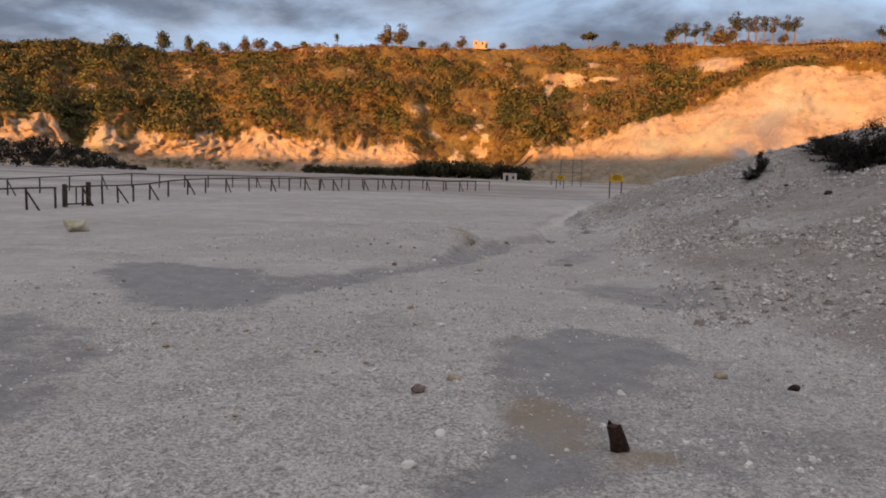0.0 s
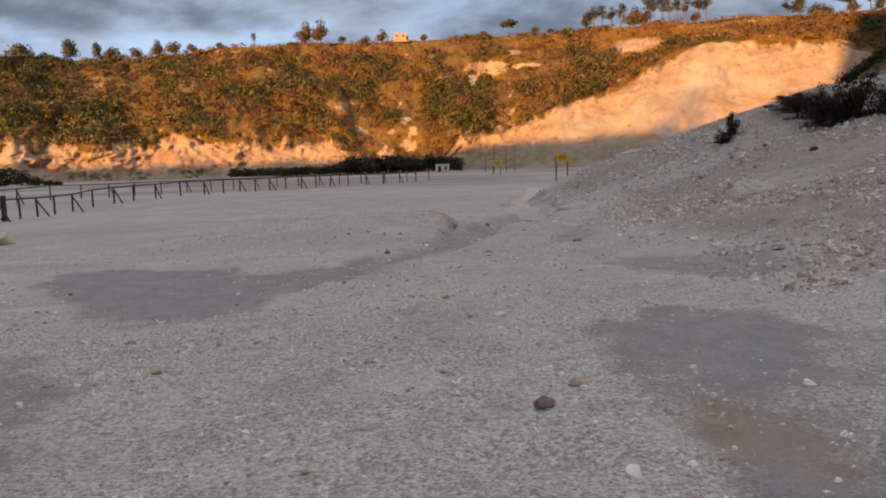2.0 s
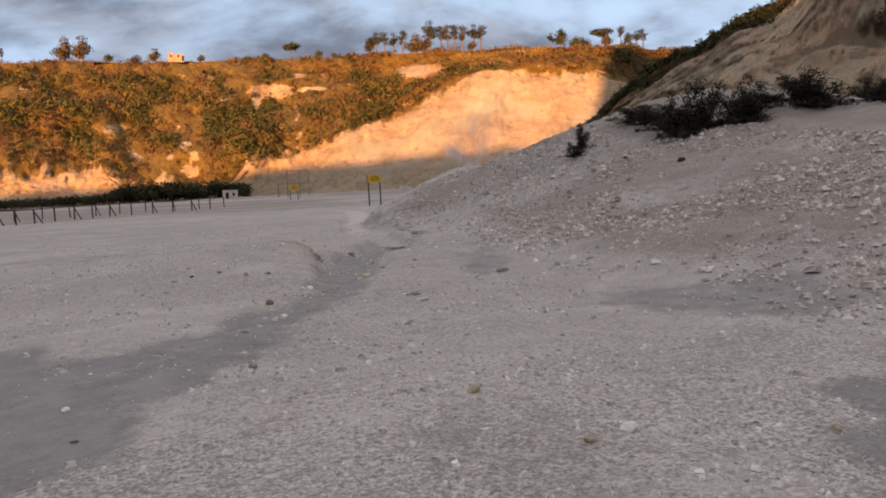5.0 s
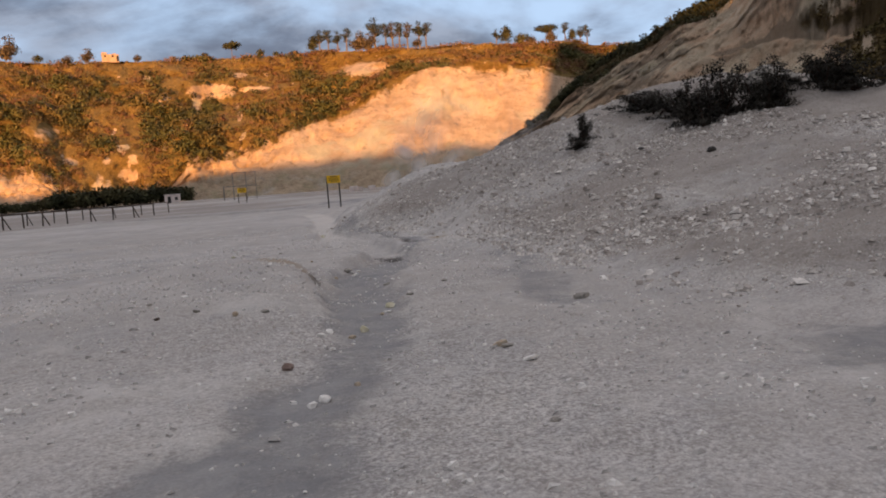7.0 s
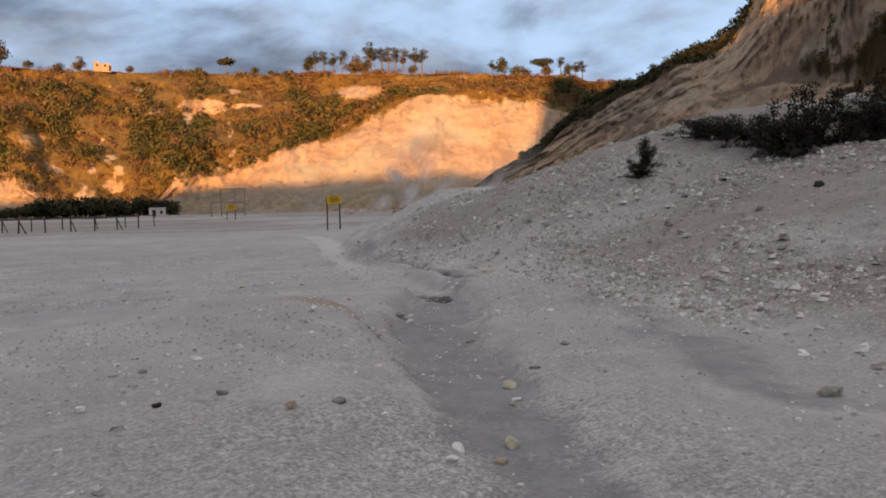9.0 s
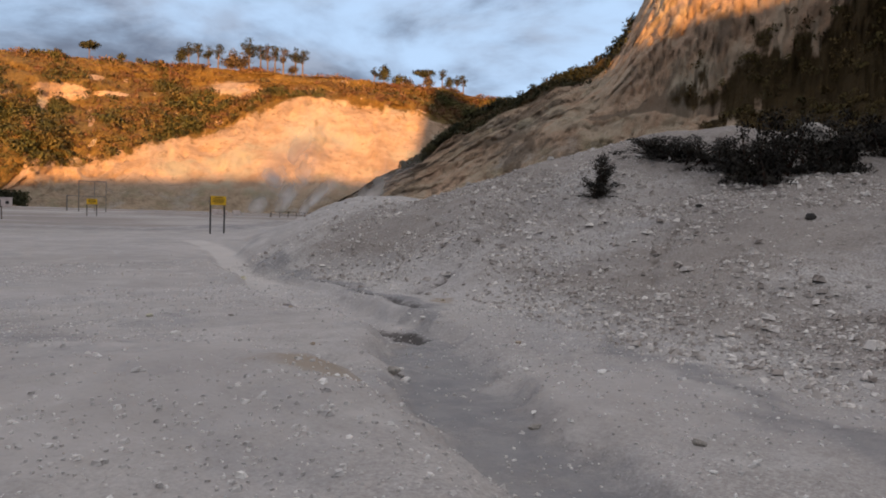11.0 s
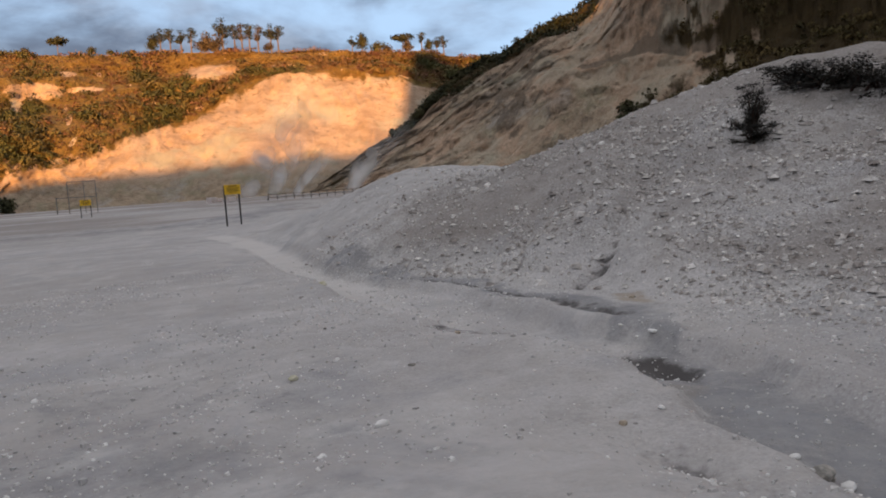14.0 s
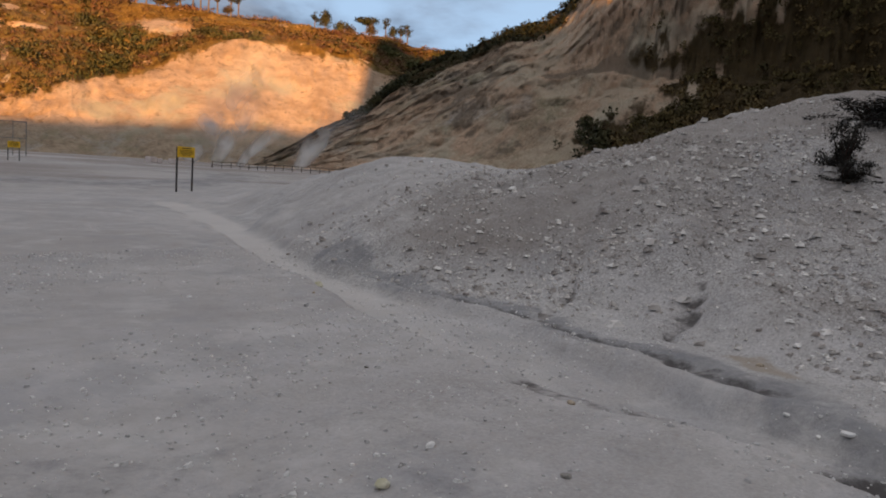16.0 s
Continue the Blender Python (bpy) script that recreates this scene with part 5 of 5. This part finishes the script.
# ---- dark bushes on the debris mound ----
def heather(seed, stems=11):
    """A scorched heather bush, a metre wide and high: bent stems and dense dark sprays."""
    r = np.random.default_rng(seed)
    root = new("dark_bush")
    bm = bmesh.new()
    tips = []
    for n in range(stems):
        a, out = r.uniform(0, 6.28), r.uniform(0.1, 0.48)
        base = Vector((r.normal(0, 0.10), r.normal(0, 0.10), -0.1))
        end = base + Vector((math.cos(a) * out, math.sin(a) * out, r.uniform(0.35, 0.95) * (1.15 - out)))
        mid = base.lerp(end, 0.5) + Vector((r.normal(0, 0.04), r.normal(0, 0.04), 0.05))
        tube(bm, base, mid, 0.022, 0.014, 5)
        tube(bm, mid, end, 0.014, 0.005, 5)
        tips += [base.lerp(mid, 0.6), mid, mid.lerp(end, 0.5), end]
    part("woody_stem", bm, M_RUST, root)
    c = np.array([tuple(t) for t in tips])
    cloud = leaf_cloud(r, c - np.array([0, 0, 0.07]), r.uniform(0.14, 0.24, len(c)), 90, 0.26, 1.0, 5)
    ob = new("foliage", leaf_mesh("foliage", cloud, M_BLACK))
    ob.parent = root
    ob["kind"] = "stuff"
    c = np.stack([r.normal(-0.1, 0.36, 30), r.normal(0, 0.30, 30), np.full(30, -0.02)], -1)
    cloud = leaf_cloud(r, c, r.uniform(0.10, 0.2, 30), 30, 0.34, 0.6, 4)
    ob = new("dead_brush", leaf_mesh("dead_brush", cloud, M_BLACK))
    ob.parent = root
    ob["kind"] = "stuff"
    return root


_bushes = [heather(n) for n in (51, 52, 53)]
_done = set()
for _x, _y, _w, _h, _n in ((11.5, 27.45, 0.72, 0.95, 1), (11.1, 27.2, 0.75, 0.42, 1), (14.0, 27.9, 1.5, 0.55, 1), (13.6, 27.2, 1.5, 0.6, 2), (13.5, 26.3, 1.5, 0.75, 0), (13.4, 25.3, 1.3, 1.0, 1), (13.2, 24.7, 1.3, 1.5, 2), (13.9, 24.5, 1.4, 1.75, 1),
                           (14.5, 24.0, 1.4, 1.1, 0), (15.0, 23.7, 1.2, 1.5, 2), (16.6, 23.3, 1.6, 1.35, 1), (17.0, 22.8, 1.3, 0.9, 0), (16.2, 24.8, 1.5, 0.8, 2), (17.6, 24.4, 1.6, 0.85, 1), (18.9, 22.7, 1.5, 0.85, 0)):
    _m = pose(_x, _y, height(_x, _y), 0, 0, (_x * 83 + _y * 47) % 360) @ Matrix.Diagonal((_w, _w, _h, 1))
    if _n not in _done:
        _done.add(_n)
        _bushes[_n].matrix_basis = _m
        _ob = _bushes[_n]
    else:
        _sc = _bushes[_n].scale.copy()
        _bushes[_n].scale = (1, 1, 1)
        _ob = copy_thing(_bushes[_n], _m)
        _bushes[_n].scale = _sc
    tagged(_ob, "scorched blackish heather bush on the debris mound", "bush", "bushes on the mound")


# ---- gravel ----
def gravel(name, label, seed, n, xs, ys, sizes, accept, material, lift=0.15):
    r = np.random.default_rng(seed)
    x, y = r.uniform(*xs, n), r.uniform(*ys, n)
    z, stony, mud, sand, ochre, dark, _ = land(x, y)
    ok = r.uniform(0, 1, n) < accept(x, y, stony, mud, sand)
    x, y, z = x[ok], y[ok], z[ok]
    k = len(x)
    s = sizes[0] * np.exp(r.normal(0, sizes[1], k))
    s = np.minimum(s, sizes[2])
    base = np.array([(1, 0.1, -0.3), (0.1, 1, -0.3), (-1, 0.1, -0.3), (0, -1, -0.3), (0.6, 0.25, 0.5), (-0.15, 0.6, 0.45), (-0.6, -0.2, 0.55), (0.2, -0.55, 0.5)])
    v = base[None] * r.uniform(0.7, 1.2, (k, 8, 1)) + r.normal(0, 0.12, (k, 8, 3))
    v = v * np.stack([np.ones(k), r.uniform(0.6, 0.95, k), r.uniform(0.55, 1.0, k)], -1)[:, None, :]
    a = r.uniform(0, 6.2832, k)
    c, si = np.cos(a)[:, None], np.sin(a)[:, None]
    v = np.stack([v[..., 0] * c - v[..., 1] * si, v[..., 0] * si + v[..., 1] * c, v[..., 2]], -1) * s[:, None, None]
    v += np.stack([x, y, z + s * lift], -1)[:, None, :]
    f = np.array([(0, 1, 5, 4), (1, 2, 6, 5), (2, 3, 7, 6), (3, 0, 4, 7), (4, 5, 6, 7)])
    faces = (np.arange(k)[:, None, None] * 8 + f[None]).reshape(-1, 4)
    return tagged(new(name, mesh_from(name, v.reshape(-1, 3), faces, material, flat=True)), label, "gravel", kind="stuff")


def _slope(x, y):
    return smooth(x - np.interp(y, [p[0] for p in FOOT], [p[1] for p in FOOT]), 0.0, 1.2)


gravel("gravel", "fine pale gravel strewn over the crater floor", 11, 95000, (-6, 7), (1.5, 20), (0.0065, 0.7, 0.04), lambda x, y, st, mu, sa: np.clip(1.0 - 1.05 * mu - 0.5 * sa, 0.03, 1) * (0.3 + 0.7 * smooth(y, 17, 9)) * np.clip(0.30 + 1.1 * fbm(x * 1.3, y * 1.3, 4, 301, 0.65), 0.05, 1), M_STONE)
gravel("pebbles", "loose pale pebbles and clods lying on the floor", 15, 36000, (-6, 7), (1.5, 20), (0.017, 0.42, 0.05), lambda x, y, st, mu, sa: np.clip(1.0 - 1.05 * mu - 0.5 * sa, 0.02, 1) * (0.3 + 0.7 * smooth(y, 17, 9)) * np.clip(0.25 + 1.1 * fbm(x * 1.1 + 7, y * 1.1, 4, 302, 0.65), 0.03, 1), M_STONE)
gravel("coarse_gravel", "coarser broken stones scattered on the floor", 12, 4600, (-9, 10), (0.5, 40), (0.024, 0.35, 0.07), lambda x, y, st, mu, sa: np.clip(0.8 - 0.72 * mu - 0.6 * sa, 0, 1) * (0.2 + 0.8 * smooth(y, 22, 12)) * np.clip(0.5 + 0.9 * fbm(x * 0.7, y * 0.7 + 5, 3, 303), 0.05, 1), M_STONE)
gravel("mound_gravel", "angular pale stones covering the debris mound", 13, 105000, (3, 15), (10, 42), (0.021, 0.6, 0.12), lambda x, y, st, mu, sa: _slope(x + 0.5, y) * np.clip(0.55 + 0.9 * fbm(x * 0.45, y * 0.45, 4, 305), 0.08, 0.98) * (1 - 0.9 * smooth(y, 31, 36)) * smooth(y, 42, 38), M_DEBRIS, 0.25)
gravel("floor_grit", "fine grit and small pale stones on the flat floor", 14, 42000, (-5, 7), (18, 36), (0.011, 0.5, 0.045), lambda x, y, st, mu, sa: np.clip(0.5 + 0.9 * fbm(x * 0.5, y * 0.5, 3, 311), 0.03, 1) * np.clip(1 - 0.8 * mu, 0, 1), M_STONE)


# ---- steam over the fumarole: thin drifting veils ----
def veil(seed, base, lean, wide, high):
    r = random.Random(seed)
    rows, cols = 28, 16
    u, v = np.meshgrid(np.linspace(-1, 1, cols), np.linspace(0, 1, rows))
    spread = wide * (0.25 + 0.75 * v)
    x = base[0] + u * spread + lean * v ** 1.3
    y = base[1] + 3.0 * np.sin(u * 2.0 + r.uniform(0, 6)) * v - 4 * v
    z = base[2] - 0.3 + high * v
    dense = 1.25 * (1 - u ** 2) ** 1.5 * np.clip(1 - v, 0, 1) ** 1.1 * smooth(v, -0.02, 0.08)
    ob = new("steam", mesh_from("steam", np.stack([x, y, z], -1).reshape(-1, 3), grid_faces(rows, cols), M_STEAM, {"dense": dense}))
    ob.visible_shadow = False
    return tagged(ob, "thin white steam drifting up from the fumarole", "steam", "steam veils", "stuff")


veil(1, (72.0, 180.0, 0.6), 14.0, 8.0, 22.0)
veil(2, (68.0, 184.0, 0.6), 20.0, 11.0, 30.0)
veil(3, (88.0, 172.0, 0.6), 12.0, 10.0, 17.0)
veil(4, (76.0, 176.0, 0.6), 10.0, 5.0, 12.0)
